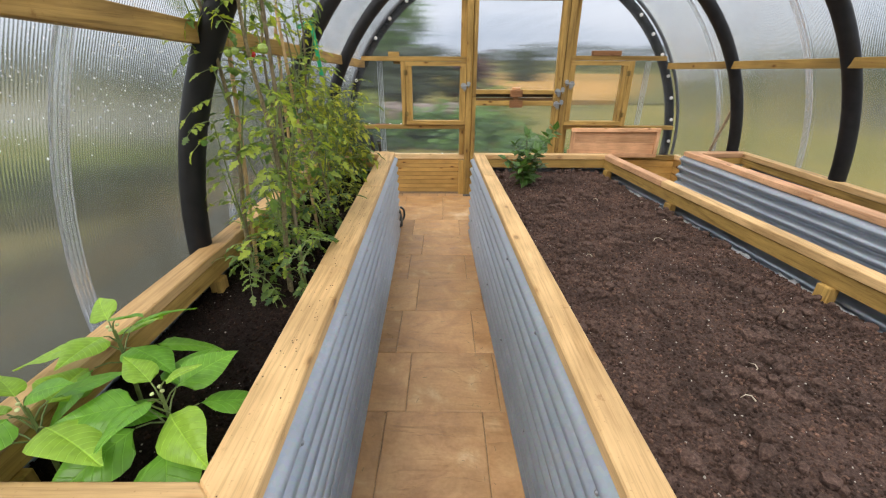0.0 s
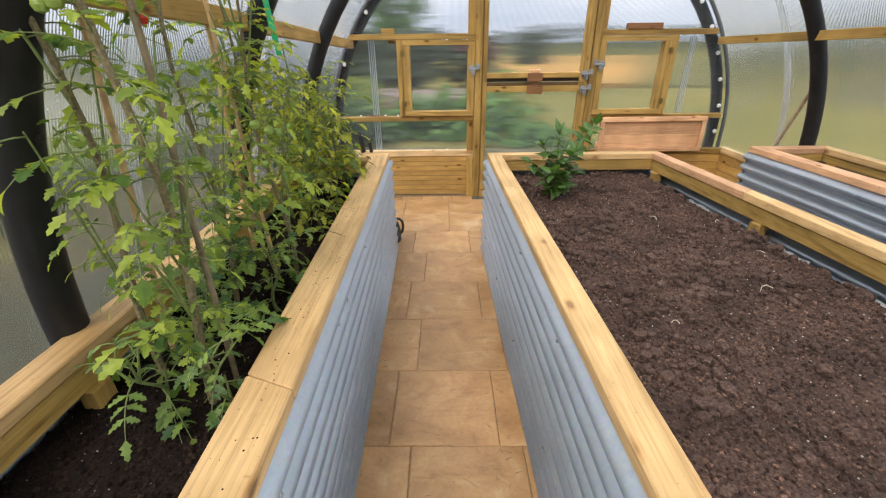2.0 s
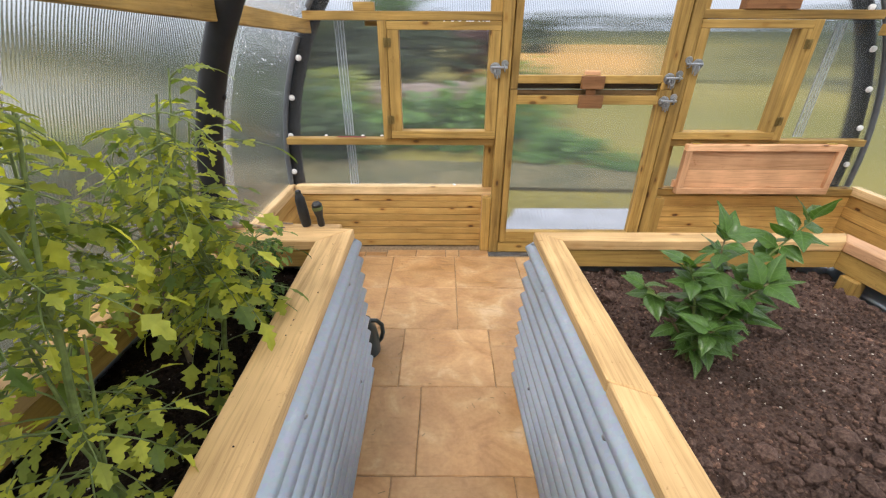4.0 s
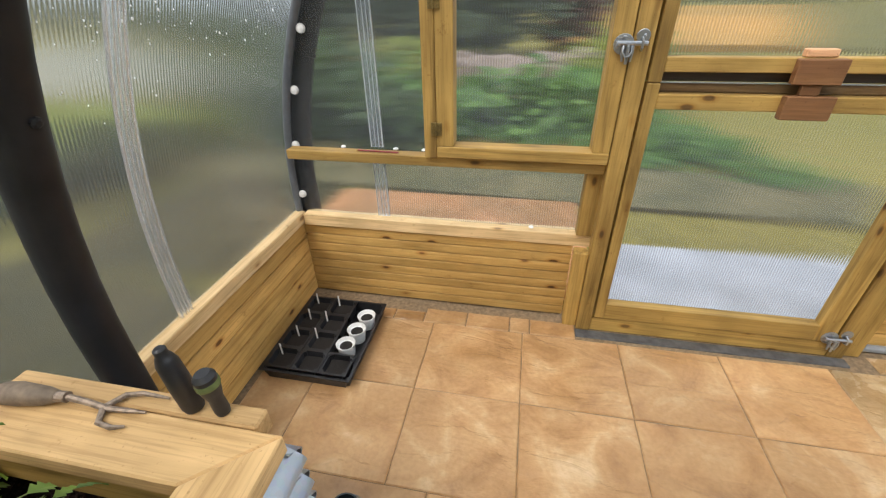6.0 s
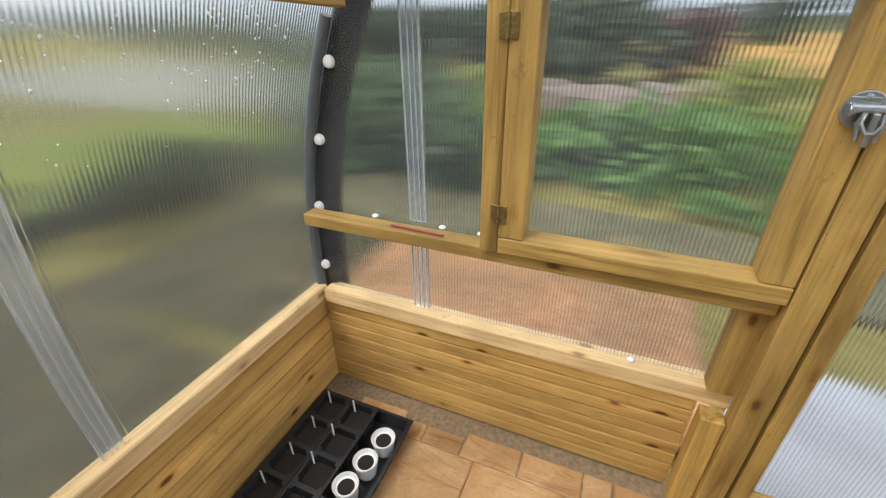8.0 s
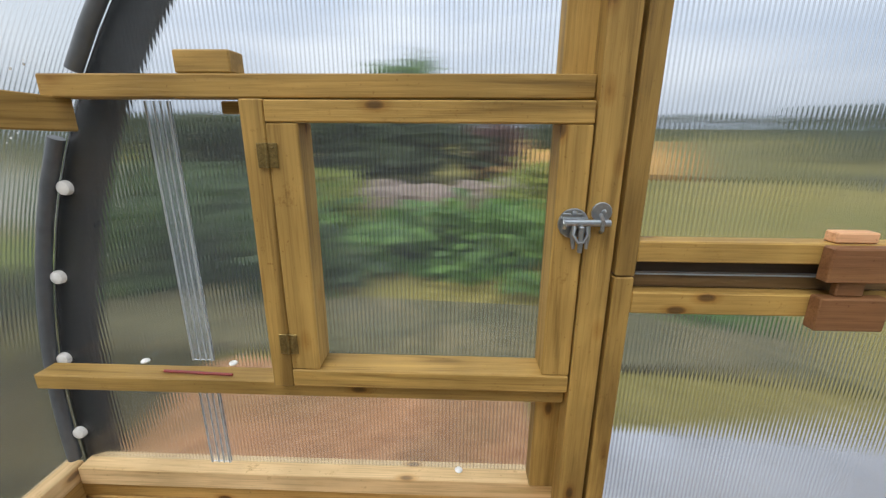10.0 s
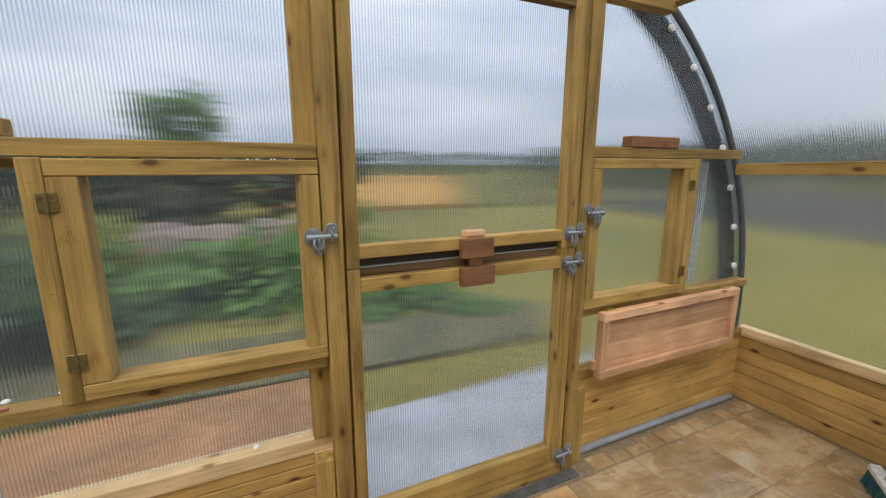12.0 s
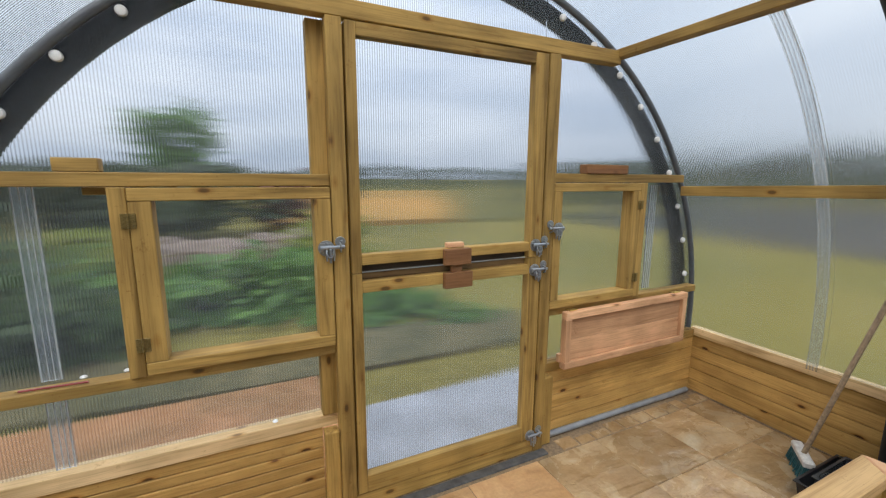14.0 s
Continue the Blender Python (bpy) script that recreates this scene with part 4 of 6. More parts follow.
CAN = plain("slate_green_plastic", (0.022, 0.034, 0.036), 0.35, 0, 0.2, 30.0)
can = thing("watering_can", (-0.43, 4.17, 0), "small dark slate-green plastic watering can on the paving", "watering can")
part("body", lathe([(0.070, 0.001), (0.078, 0.012), (0.074, 0.10), (0.062, 0.16), (0.044, 0.19), (0.042, 0.205), (0.038, 0.205), (0.040, 0.185), (0.05, 0.15), (0.05, 0.10)], (-0.43, 4.17, 0), 24), CAN, can, smooth=True)
part("handle", tube([(-0.393, 4.175, 0.198), (-0.362, 4.18, 0.195), (-0.338, 4.185, 0.165), (-0.335, 4.185, 0.12), (-0.345, 4.182, 0.08), (-0.362, 4.178, 0.06)], 0.011, 10), CAN, can, smooth=True)
part("spout", tube([(-0.495, 4.165, 0.05), (-0.56, 4.16, 0.14), (-0.60, 4.16, 0.20)], [0.018, 0.013, 0.011], 10), CAN, can, smooth=True)

can.location.x += 0.05

# ---- seed tray with pots ----
tray = thing("seed_tray", (-0.78, 4.92, 0), "black plastic seed tray on the paving, holding pots of compost", "seed tray")
TX0, TX1, TY0, TY1 = -1.012, -0.605, 4.708, 5.215


def tub(x0, x1, y0, y1, z0, z1, wall=0.006, flare=0.012):
    """An open rectangular tub with a rolled rim."""
    bm = bmesh.new()
    rings = []
    for dx, z in ((flare, z0), (0.0, z1), (-0.006, z1 + 0.001), (-0.006, z1 + 0.006), (wall, z1 + 0.006), (flare + wall, z0 + wall)):
        rings.append([bm.verts.new((x, y, z)) for x, y in ((x0 + dx, y0 + dx), (x1 - dx, y0 + dx), (x1 - dx, y1 - dx), (x0 + dx, y1 - dx))])
    for a, b in zip(rings, rings[1:]):
        for k in range(4):
            bm.faces.new((a[k], a[(k + 1) % 4], b[(k + 1) % 4], b[k]))
    bm.faces.new(rings[0][::-1])
    bm.faces.new(rings[-1])
    bmesh.ops.recalc_face_normals(bm, faces=bm.faces[:])
    bmesh.ops.bevel(bm, geom=[e for e in bm.edges if abs(e.verts[0].co.z - e.verts[1].co.z) > 0.02], offset=0.012, segments=3, affect="EDGES")
    return bm


part("tray_body", tub(TX0, TX1, TY0, TY1, 0.001, 0.055), BLACK, tray, smooth=False)
SEEDSOIL = plain("wet_seed_compost", (0.012, 0.009, 0.007), 0.9, 0, 0.4, 200.0, 0.004)
pots = []
for i in range(3):
    for j in range(4):
        cx, cy = TX0 + 0.076 + i * 0.127, TY0 + 0.070 + j * 0.122
        if i == 2 and j:
            continue
        p = thing("plant_pot", (cx, cy, 0.009), "square black plastic pot of compost in the tray", "plant pot", "pots in the seed tray")
        part("pot", tub(cx - 0.056, cx + 0.056, cy - 0.055, cy + 0.055, 0.009, 0.068, 0.003, 0.006), BLACK, p)
        part("seed_compost", box(cx - 0.046, cx + 0.046, cy - 0.045, cy + 0.045, 0.012, 0.052, 0.004), SEEDSOIL, p, "dark seed compost")
        if i == 0 or (i == 1 and j):
            dx = 0.02 * math.sin(i * 3 + j)
            part("plant_label", box(cx - 0.03 + dx, cx - 0.022 + dx, cy + 0.03, cy + 0.032, 0.05, 0.118, 0.0005), WHITE, p, "white plastic plant label")
for j in range(3):
    cx, cy = TX1 - 0.086 + j * 0.014, TY0 + 0.190 + j * 0.100
    p = thing("plastic_cup", (cx, cy, 0.009), "white plastic cup of compost in the tray", "cup", "white cups in the seed tray")
    part("cup", lathe([(0.034, 0.0), (0.043, 0.066), (0.045, 0.070), (0.043, 0.072), (0.040, 0.068), (0.037, 0.055)], (cx, cy, 0.009), 24), WHITE, p, smooth=True)
    part("compost", lathe([(0.0385, 0.0), (0.0385, 0.004), (0.02, 0.008)], (cx, cy, 0.058), 18), SEEDSOIL, p, "dark seed compost")

# ---- broom and black trays by the far bed ----
broom = thing("broom", (2.64, 4.52, 0), "old broom with white head and teal bristles leaning by the bed", "broom")
part("handle", tube([(2.680, 4.508, 0.105), (2.748, 4.408, 0.62), (2.822, 4.307, 1.13)], 0.0125, 10), plain("pale_ash_handle", (0.32, 0.23, 0.14), 0.65, 0, 0.3, 50.0), broom, "weathered wooden handle", smooth=True)
bm = box(-0.11, 0.11, -0.026, 0.026, 0.075, 0.112, 0.008)
bmesh.ops.rotate(bm, verts=bm.verts, cent=(0, 0, 0), matrix=Matrix.Rotation(radians(38), 3, "Z"))
bmesh.ops.translate(bm, verts=bm.verts, vec=(2.69, 4.515, 0))
part("head", bm, plain("chalky_white_paint", (0.62, 0.60, 0.55), 0.7, 0, 0.25, 40.0), broom, "scuffed white head")
bm = bmesh.new()
rnd = random.Random(4)
for i in range(26):
    for j in range(5):
        u, w = -0.104 + i * 0.0083, -0.018 + j * 0.009
        tube([(u, w, 0.078), (u + rnd.uniform(-0.012, 0.012), w * 1.8 + rnd.uniform(-0.01, 0.01), 0.003)], [0.004, 0.003], 4, bm)
bmesh.ops.rotate(bm, verts=bm.verts, cent=(0, 0, 0), matrix=Matrix.Rotation(radians(38), 3, "Z"))
bmesh.ops.translate(bm, verts=bm.verts, vec=(2.69, 4.515, 0))
part("bristles", bm, plain("teal_bristle", (0.03, 0.12, 0.13), 0.6, 0, 0.3, 80.0), broom, "teal plastic bristles")
bt = thing("storage_tray", (2.62, 4.28, 0), "black plastic tray on the paving by the bed", "tray")
part("tray_body", tub(2.42, 2.86, 4.13, 4.43, 0.001, 0.085), BLACK, bt)
it = thing("storage_tray", (2.66, 4.27, 0.01), "smoky clear tray sitting in the black tray", "tray")
part("tray_body", tub(2.50, 2.84, 4.15, 4.39, 0.010, 0.105), plain("smoky_plastic", (0.05, 0.055, 0.06), 0.25), it)
for i in range(8):
    part("rib", tube([(2.54 + i * 0.034, 4.19, 0.0195), (2.54 + i * 0.034, 4.35, 0.0195)], 0.003, 6), WHITE, it)
ribbon = thing("plant_tie", (-0.66, 3.0, 1.42), "bright green garden tie hanging from the pipe hoop", "plant tie")
GREEN_TAPE = plain("green_tape", (0.01, 0.34, 0.14), 0.4)
bm = box(-0.672, -0.648, 3.001, 3.004, 1.455, 1.745, 0)
for v in bm.verts:
    v.co.x += 0.10 * (1.745 - v.co.z) - 0.02
part("strap", bm, GREEN_TAPE, ribbon)
part("loop", tube([(-0.725 + 0.058 * math.cos(a), 3.065 + 0.062 * math.sin(a), 1.738 + 0.02 * math.cos(a)) for a in [2 * math.pi * k / 16 for k in range(17)]], 0.006, 6), GREEN_TAPE, ribbon, smooth=True)

# ---- outdoors ----
WHEAT = ground_mat("ripe_wheat", ((0.34, 0.19, 0.05), (0.50, 0.29, 0.09)), 1.5, 0.04)
single("field", prism([(0.6, 17.5), (7.2, 17.5), (23.5, 52), (2.0, 52)], -0.08, 0.10, 0), WHEAT, (8, 35, -0.08), "ripe orange-gold wheat field beyond the grass", "field", kind="structure")
single("field", box(-24, -8.8, -30, 4.6, -0.08, 0.10, 0), WHEAT, (-16, -12, -0.08), "ripe orange-gold wheat field beyond the grass", "field", kind="structure")
CONCRETE = plain("pale_concrete", (0.43, 0.44, 0.465), 0.55, 0, 0.2, 3.0, 0.002)
single("pavement", prism([(0.40, 5.45), (3.6, 5.45), (3.6, 6.22), (0.72, 6.22)], -0.07, -0.035, 0.006), CONCRETE, (1.8, 5.8, -0.05), "pale wet concrete pad outside the door", "paving", kind="structure")
CHIP = ground_mat("orange_brown_earth", ((0.30, 0.145, 0.065), (0.50, 0.28, 0.15)), 14.0, 2.0)
single("earth_bed", box(-1.5, 0.50, 5.55, 6.75, -0.07, 0.02, 0.03), CHIP, (-1, 6.2, -0.07), "orange-brown bare earth strip outside the end wall", "earth", kind="structure")
GRAVEL = ground_mat("grey_brown_gravel", ((0.08, 0.078, 0.042), (0.21, 0.185, 0.105)), 9.0, 1.5)
single("gravel_path", prism([(-3.2, 7.05), (2.6, 6.75), (3.2, 7.6), (-3.4, 8.1)], -0.075, -0.04, 0.004), GRAVEL, (0, 7.4, -0.07), "dark grey-brown gravel strip", "gravel", kind="structure")


def leafy(name, centre, size, count, leaf, mat, label, category, kind="", seed=1, trunk=None, group=""):
    """A crown of many small leaf faces in uneven clumps, on a trunk where there is one."""
    rnd = random.Random(seed)
    cx, cy, cz = centre
    verts, faces = [], []
    clumps = [(Vector((rnd.gauss(0, 0.42), rnd.gauss(0, 0.42), rnd.uniform(-0.8, 0.85))), rnd.uniform(0.22, 0.45)) for _ in range(max(8, count // 60))]
    for _ in range(count):
        c, r = rnd.choice(clumps)
        p = c + Vector((rnd.gauss(0, 1), rnd.gauss(0, 1), rnd.gauss(0, 1))) * r * 0.55
        p = Vector((p.x * size[0], p.y * size[1], p.z * size[2]))
        q = Vector((cx, cy, cz)) + p
        q.z = max(q.z, 0.0)
        u = Vector((rnd.gauss(0, 1), rnd.gauss(0, 1), rnd.gauss(0, 0.6))).normalized()
        w = u.orthogonal().normalized()
        s = leaf * rnd.uniform(0.6, 1.3)
        b = len(verts)
        verts += [tuple(q - u * s), tuple(q + w * s * 0.45), tuple(q + u * s), tuple(q - w * s * 0.45)]
        faces.append((b, b + 1, b + 2, b + 3))
    me = bpy.data.meshes.new("crown")
    me.from_pydata([(x - cx, y - cy, z + 0.08) for x, y, z in verts], [], faces)
    me.materials.append(mat)
    if trunk is None:
        ob = new(name, me)
        ob.location = (cx, cy, -0.08)
        return tagged(ob, label, category, group, kind)
    t = thing(name, (cx, cy, -0.08), label, category, group, kind)
    ob = new("crown", me)
    ob.parent = t
    part("trunk", tube([(cx, cy, -0.08), (cx + 0.1, cy, cz * 0.5), (cx, cy + 0.1, cz + size[2] * 0.3)], [trunk, trunk * 0.75, trunk * 0.3], 9), BARK, t, smooth=True)
    for k in range(5):
        a = k * 1.3
        part("limb", tube([(cx + 0.05, cy, cz * 0.6 + 0.1 * k), (cx + size[0] * 0.4 * math.cos(a), cy + size[1] * 0.4 * math.sin(a), cz + size[2] * 0.2)], [trunk * 0.4, trunk * 0.12], 6), BARK, t)
    return t


def leaf_mat(name, lo, hi, gloss=0.45, trans=0.35, veins=0.0):
    m, nt, bs = nodes_of(name)
    L = nt.links
    ge = nt.nodes.new("ShaderNodeNewGeometry")
    col = ramp(nt, ge.outputs["Random Per Island"], (0.0, lo), (1.0, hi))
    no = nd(nt, "ShaderNodeTexNoise", Scale=45.0, Detail=3.0)
    L.new(coords(nt, (1, 1, 1)), no.inputs["Vector"])
    col = mix(nt, col, ramp(nt, no.outputs["Fac"], (0.3, (0.75, 0.78, 0.7)), (0.7, (1.15, 1.12, 1.05))), 0.8, "MULTIPLY")
    height = no.outputs["Fac"]
    if veins:                          # pale midrib and slanting side veins, a leaf grows along its x
        co = nt.nodes.new("ShaderNodeTexCoord")
        sp = nt.nodes.new("ShaderNodeSeparateXYZ")
        L.new(co.outputs["Object"], sp.inputs["Vector"])

        def calc(op, a, b):
            n = nt.nodes.new("ShaderNodeMath")
            n.operation = op
            for i, v in enumerate((a, b)):
                if isinstance(v, (int, float)):
                    n.inputs[i].default_value = v
                else:
                    L.new(v, n.inputs[i])
            return n.outputs[0]
        side = calc("ABSOLUTE", sp.outputs["Y"], 0.0)
        slant = calc("SUBTRACT", sp.outputs["X"], calc("MULTIPLY", side, 0.75))
        saw = calc("PINGPONG", slant, veins / 2)
        lines = ramp(nt, calc("DIVIDE", saw, veins / 2), (0.0, (1, 1, 1)), (0.14, (0, 0, 0)))
        rib = ramp(nt, calc("MULTIPLY", side, 100.0), (0.08, (1, 1, 1)), (0.2, (0, 0, 0)))
        line = mix(nt, lines, rib, 1.0, "ADD")
        col = mix(nt, col, mix(nt, col, (1.45, 1.35, 1.6), 1.0, "MULTIPLY"), line)
        height = mix(nt, (0.5, 0.5, 0.5), line, 0.8, "SUBTRACT")
    L.new(col, bs.inputs["Base Color"])
    bs.inputs["Roughness"].default_value = gloss
    bump(nt, bs, height, 0.5 if veins else 0.3, 0.003)
    tr = nt.nodes.new("ShaderNodeBsdfTranslucent")
    L.new(mix(nt, col, (1.0, 0.95, 0.45), 1.0, "MULTIPLY"), tr.inputs["Color"])
    ms = nd(nt, "ShaderNodeMixShader", Fac=trans)
    L.new(bs.outputs[0], ms.inputs[1])
    L.new(tr.outputs[0], ms.inputs[2])
    L.new(ms.outputs[0], nt.nodes["Material Output"].inputs["Surface"])
    return m


BARK = plain("rough_bark", (0.10, 0.075, 0.05), 0.9, 0, 0.35, 8.0, 0.01)
FAR_LEAF = leaf_mat("far_foliage", (0.028, 0.045, 0.018), (0.075, 0.105, 0.035), 0.6, 0.2)
MID_LEAF = leaf_mat("garden_foliage", (0.06, 0.15, 0.022), (0.17, 0.33, 0.055), 0.5, 0.3)
LIME_LEAF = leaf_mat("lime_foliage", (0.16, 0.20, 0.02), (0.32, 0.36, 0.05), 0.5, 0.3)
RED_LEAF = leaf_mat("copper_foliage", (0.07, 0.022, 0.018), (0.15, 0.06, 0.04), 0.5, 0.2)
DARK_LEAF = leaf_mat("deep_green_foliage", (0.030, 0.065, 0.014), (0.085, 0.15, 0.03), 0.5, 0.25)
leafy("bush", (0.1, 9.2, 0.1), (1.5, 0.9, 0.55), 2600, 0.11, MID_LEAF, "bright green leafy garden bush", "bush", seed=2)
leafy("bush", (-2.6, 8.7, 0.25), (1.2, 0.9, 0.7), 2600, 0.11, DARK_LEAF, "dark green leafy garden bush", "bush", seed=3)
leafy("bush", (-1.5, 8.3, 0.05), (0.7, 0.6, 0.4), 1100, 0.09, DARK_LEAF, "dark green leafy garden bush", "bush", seed=16)
leafy("bush", (-3.9, 9.8, 0.3), (1.0, 0.9, 0.7), 1800, 0.12, DARK_LEAF, "dark green leafy garden bush", "bush", seed=17)
leafy("bush", (-1.9, 10.6, 0.3), (0.7, 0.7, 0.5), 900, 0.09, LIME_LEAF, "rounded lime-yellow leafy garden bush", "bush", seed=4)
leafy("bush", (1.3, 10.6, 0.35), (0.8, 0.7, 0.6), 1300, 0.09, LIME_LEAF, "rounded lime-yellow leafy garden bush", "bush", seed=5)
leafy("bush", (1.5, 8.2, 0.0), (0.8, 0.5, 0.3), 700, 0.08, MID_LEAF, "low bright green leafy garden bush", "bush", seed=15)
leafy("bush", (1.2, 17.5, 0.8), (1.0, 0.9, 0.75), 1500, 0.14, RED_LEAF, "dark copper-leaved garden shrub on grass", "shrub", seed=6)
leafy("tree", (-5.6, 14.5, 0.9), (1.6, 1.4, 0.7), 2200, 0.2, FAR_LEAF, "dark green broad garden tree", "tree", seed=18, trunk=0.12)
leafy("tree", (-2.1, 16.5, 0.95), (2.5, 1.6, 0.8), 4200, 0.2, FAR_LEAF, "dark green broad garden tree", "tree", seed=7, trunk=0.14)
leafy("tree", (-2.9, 27.0, 2.6), (1.7, 1.7, 1.9), 2400, 0.24, MID_LEAF, "tall dark green tree", "tree", seed=8, trunk=0.2)
leafy("tree", (6.5, 34.0, 1.1), (1.4, 1.4, 1.1), 1500, 0.25, FAR_LEAF, "round dark green field tree", "tree", seed=9, trunk=0.2)
ROUGH = ground_mat("rough_olive_ground", ((0.085, 0.082, 0.024), (0.23, 0.20, 0.065)), 2.5, 0.35)
single("rough_ground", prism([(-22, -18), (-2.75, -18), (-2.75, 5.3), (-1.3, 5.45), (-1.6, 10.5), (-22, 11)], -0.079, -0.066, 0), ROUGH, (-10, 0, -0.08), "rough dark olive ground beside the tunnel", "ground", kind="structure")
EARTH = ground_mat("damp_brown_earth", ((0.036, 0.034, 0.018), (0.095, 0.085, 0.045)), 8.0, 0.9)
single("earth_strip", prism([(-4.0, -4.0), (-1.14, -4.0), (-1.14, 5.3), (-3.6, 5.3)], -0.078, -0.05, 0.004), EARTH, (-2, 1, -0.08), "damp brown trodden earth along the tunnel side", "earth", kind="structure")
single("earth_strip", prism([(-3.2, 5.31), (-1.56, 5.45), (-1.6, 8.0), (-3.0, 8.0)], -0.078, -0.048, 0.004), EARTH, (-2.3, 6.7, -0.08), "damp brown trodden earth at the tunnel's corner", "earth", kind="structure")
for k, (x, y, hh) in enumerate(((-4.3, -2.6, 0.55), (-4.6, -0.6, 0.62), (-4.3, 1.3, 0.5), (-4.7, 3.0, 0.6), (-5.0, 4.9, 0.4), (-4.5, 6.9, 0.5))):
    leafy("bush", (x + (0.5 if y > 4 else -2.0), y, 0.12), (0.55, 1.0, hh * 0.45), 1000, 0.13, FAR_LEAF if k % 3 else MID_LEAF, "dark green rough bush beside the tunnel", "bush", seed=100 + k, group="bushes beside the tunnel")
leafy("bush", (-7.6, 3.6, 0.3), (0.7, 1.3, 0.4), 1100, 0.13, RED_LEAF, "dark copper-leaved bush beyond the grass", "bush", seed=113)
single("rough_ground", prism([(7.3, 17.5), (17, 17.5), (62, 52), (23.6, 52)], -0.079, -0.02, 0), ROUGH, (26, 35, -0.08), "rough dark olive ground beyond the grass", "ground", kind="structure")
YARD = ground_mat("pale_gravel_yard", ((0.19, 0.19, 0.16), (0.31, 0.305, 0.26)), 4.0, 0.3)
single("gravel_yard", prism([(-24, 9.9), (-8.3, 9.9), (-5.6, 12.5), (-9, 20), (-24, 20)], -0.0655, -0.045, 0), YARD, (-14, 14, -0.06), "pale grey gravel yard beyond the grass", "gravel", kind="structure")
PLOUGH = ground_mat("dark_ploughed_earth", ((0.055, 0.055, 0.052), (0.11, 0.105, 0.095)), 1.0, 0.1)
single("field", prism([(11, -40), (33, -60), (33, 40), (12, 15)], -0.079, -0.03, 0), PLOUGH, (25, 0, -0.08), "dark grey-brown ploughed field beyond the grass", "field", kind="structure")
ROCK = plain("weathered_rock", (0.23, 0.17, 0.13), 0.85, 0, 0.35, 4.0, 0.02)
rnd = random.Random(21)
for i in range(16):
    x, y, s = rnd.uniform(-2.0, 1.2), rnd.uniform(11.8, 14.0), rnd.uniform(0.2, 0.46)
    bm = bmesh.new()
    bmesh.ops.create_icosphere(bm, subdivisions=2, radius=1)
    for v in bm.verts:
        k = 1 + 0.35 * noise.noise((v.co.x * 1.3 + i * 7, v.co.y * 1.3, v.co.z * 1.3))
        v.co = Vector((x + v.co.x * s * 1.4 * k, y + v.co.y * s * k, max(-0.08, 0.12 + v.co.z * s * 0.75 * k)))
    single("rock", bm, ROCK, (x, y, -0.08), "pale weathered rockery stone on the grass", "rock", "rockery stones")


def woodland(y, x0, x1, top, label, seed, step=2.2, fold_=0):
    """A far belt of trees as one leafy mass."""
    rnd = random.Random(seed)
    verts, faces = [], []
    n = int((x1 - x0) / step)
    for i in range(n):
        x = x0 + i * step
        h = top * (0.75 + 0.35 * noise.noise((x * 0.05, seed, 0)) + 0.2 * rnd.random())
        for _ in range(26):
            q = Vector((x + rnd.gauss(0, step), y + rnd.gauss(0, 1.5), h * rnd.random() ** 0.7))
            u = Vector((rnd.gauss(0, 1), rnd.gauss(0, 1), rnd.gauss(0, 1))).normalized()
            w = u.orthogonal().normalized()
            s = top * 0.16 * rnd.uniform(0.6, 1.4)
            b = len(verts)
            for p in (q - u * s, q + w * s * 0.7, q + u * s, q - w * s * 0.7):
                verts.append((p.y if fold_ else p.x, p.x if fold_ else p.y, max(p.z, -0.08)))
            faces.append((b, b + 1, b + 2, b + 3))
    me = bpy.data.meshes.new("woodland")
    me.from_pydata(verts, [], faces)
    me.materials.append(FAR_LEAF)
    tagged(new("woodland", me), label, "woodland", kind="stuff")


woodland(102, -120, 190, 4.6, "dark green belt of far trees on the horizon", 31, 2.6)
woodland(24, -30, -4, 1.75, "dark green garden hedge", 32, 0.9)
woodland(-24.5, -34, 14, 1.9, "dark green field hedge", 39, 0.9, 1)
woodland(53, -8, 62, 1.55, "dark green field hedge", 40, 0.9)
woodland(15.2, 0.5, 22, 0.26, "low dark field-edge growth", 33, 0.3)
woodland(25, 17.5, 75, 2.0, "dark green field hedge", 38, 0.9)
woodland(120, -140, 150, 9, "dark green belt of far trees on the horizon", 34, 2.6, 1)
woodland(-95, -120, 140, 4.2, "dark green belt of far trees on the horizon", 35, 2.6, 1)
woodland(34, -10, 20, 2.2, "dark green garden hedge", 36, 0.9, 1)
woodland(-60, -120, 120, 8, "dark green belt of far trees on the horizon", 37, 2.6)

# condensation drops on the cover
rnd = random.Random(55)
verts, faces = [], []
ico = bmesh.new()
bmesh.ops.create_icosphere(ico, subdivisions=1, radius=1)
iv, fi = [v.co.copy() for v in ico.verts], [[v.index for v in f.verts] for f in ico.faces]
ico.free()
for k in range(1000):
    y = rnd.uniform(0.9, 2.2) if k % 4 else rnd.uniform(4.3, 5.3)
    a = rnd.triangular(0.095, 0.205, 0.16) * math.pi
    x, z = CX - (SKIN - 0.001) * math.cos(a * 0.9), CZ + lift(y) + (SKIN - 0.001) * math.sin(a * 0.9)
    rr_ = 0.0012 + 0.0034 * rnd.random() ** 3
    b = len(verts)
    verts += [(x + v.x * rr_ * 0.7, y + v.y * rr_, z + v.z * rr_ * 1.25) for v in iv]
    faces += [[b + q for q in f] for f in fi]
drops = bpy.data.meshes.new("water_drops")
drops.from_pydata([(x - ORIGIN[cover].x, y - ORIGIN[cover].y, z) for x, y, z in verts], [], faces)
dm, dnt, dbs = nodes_of("water_drop")
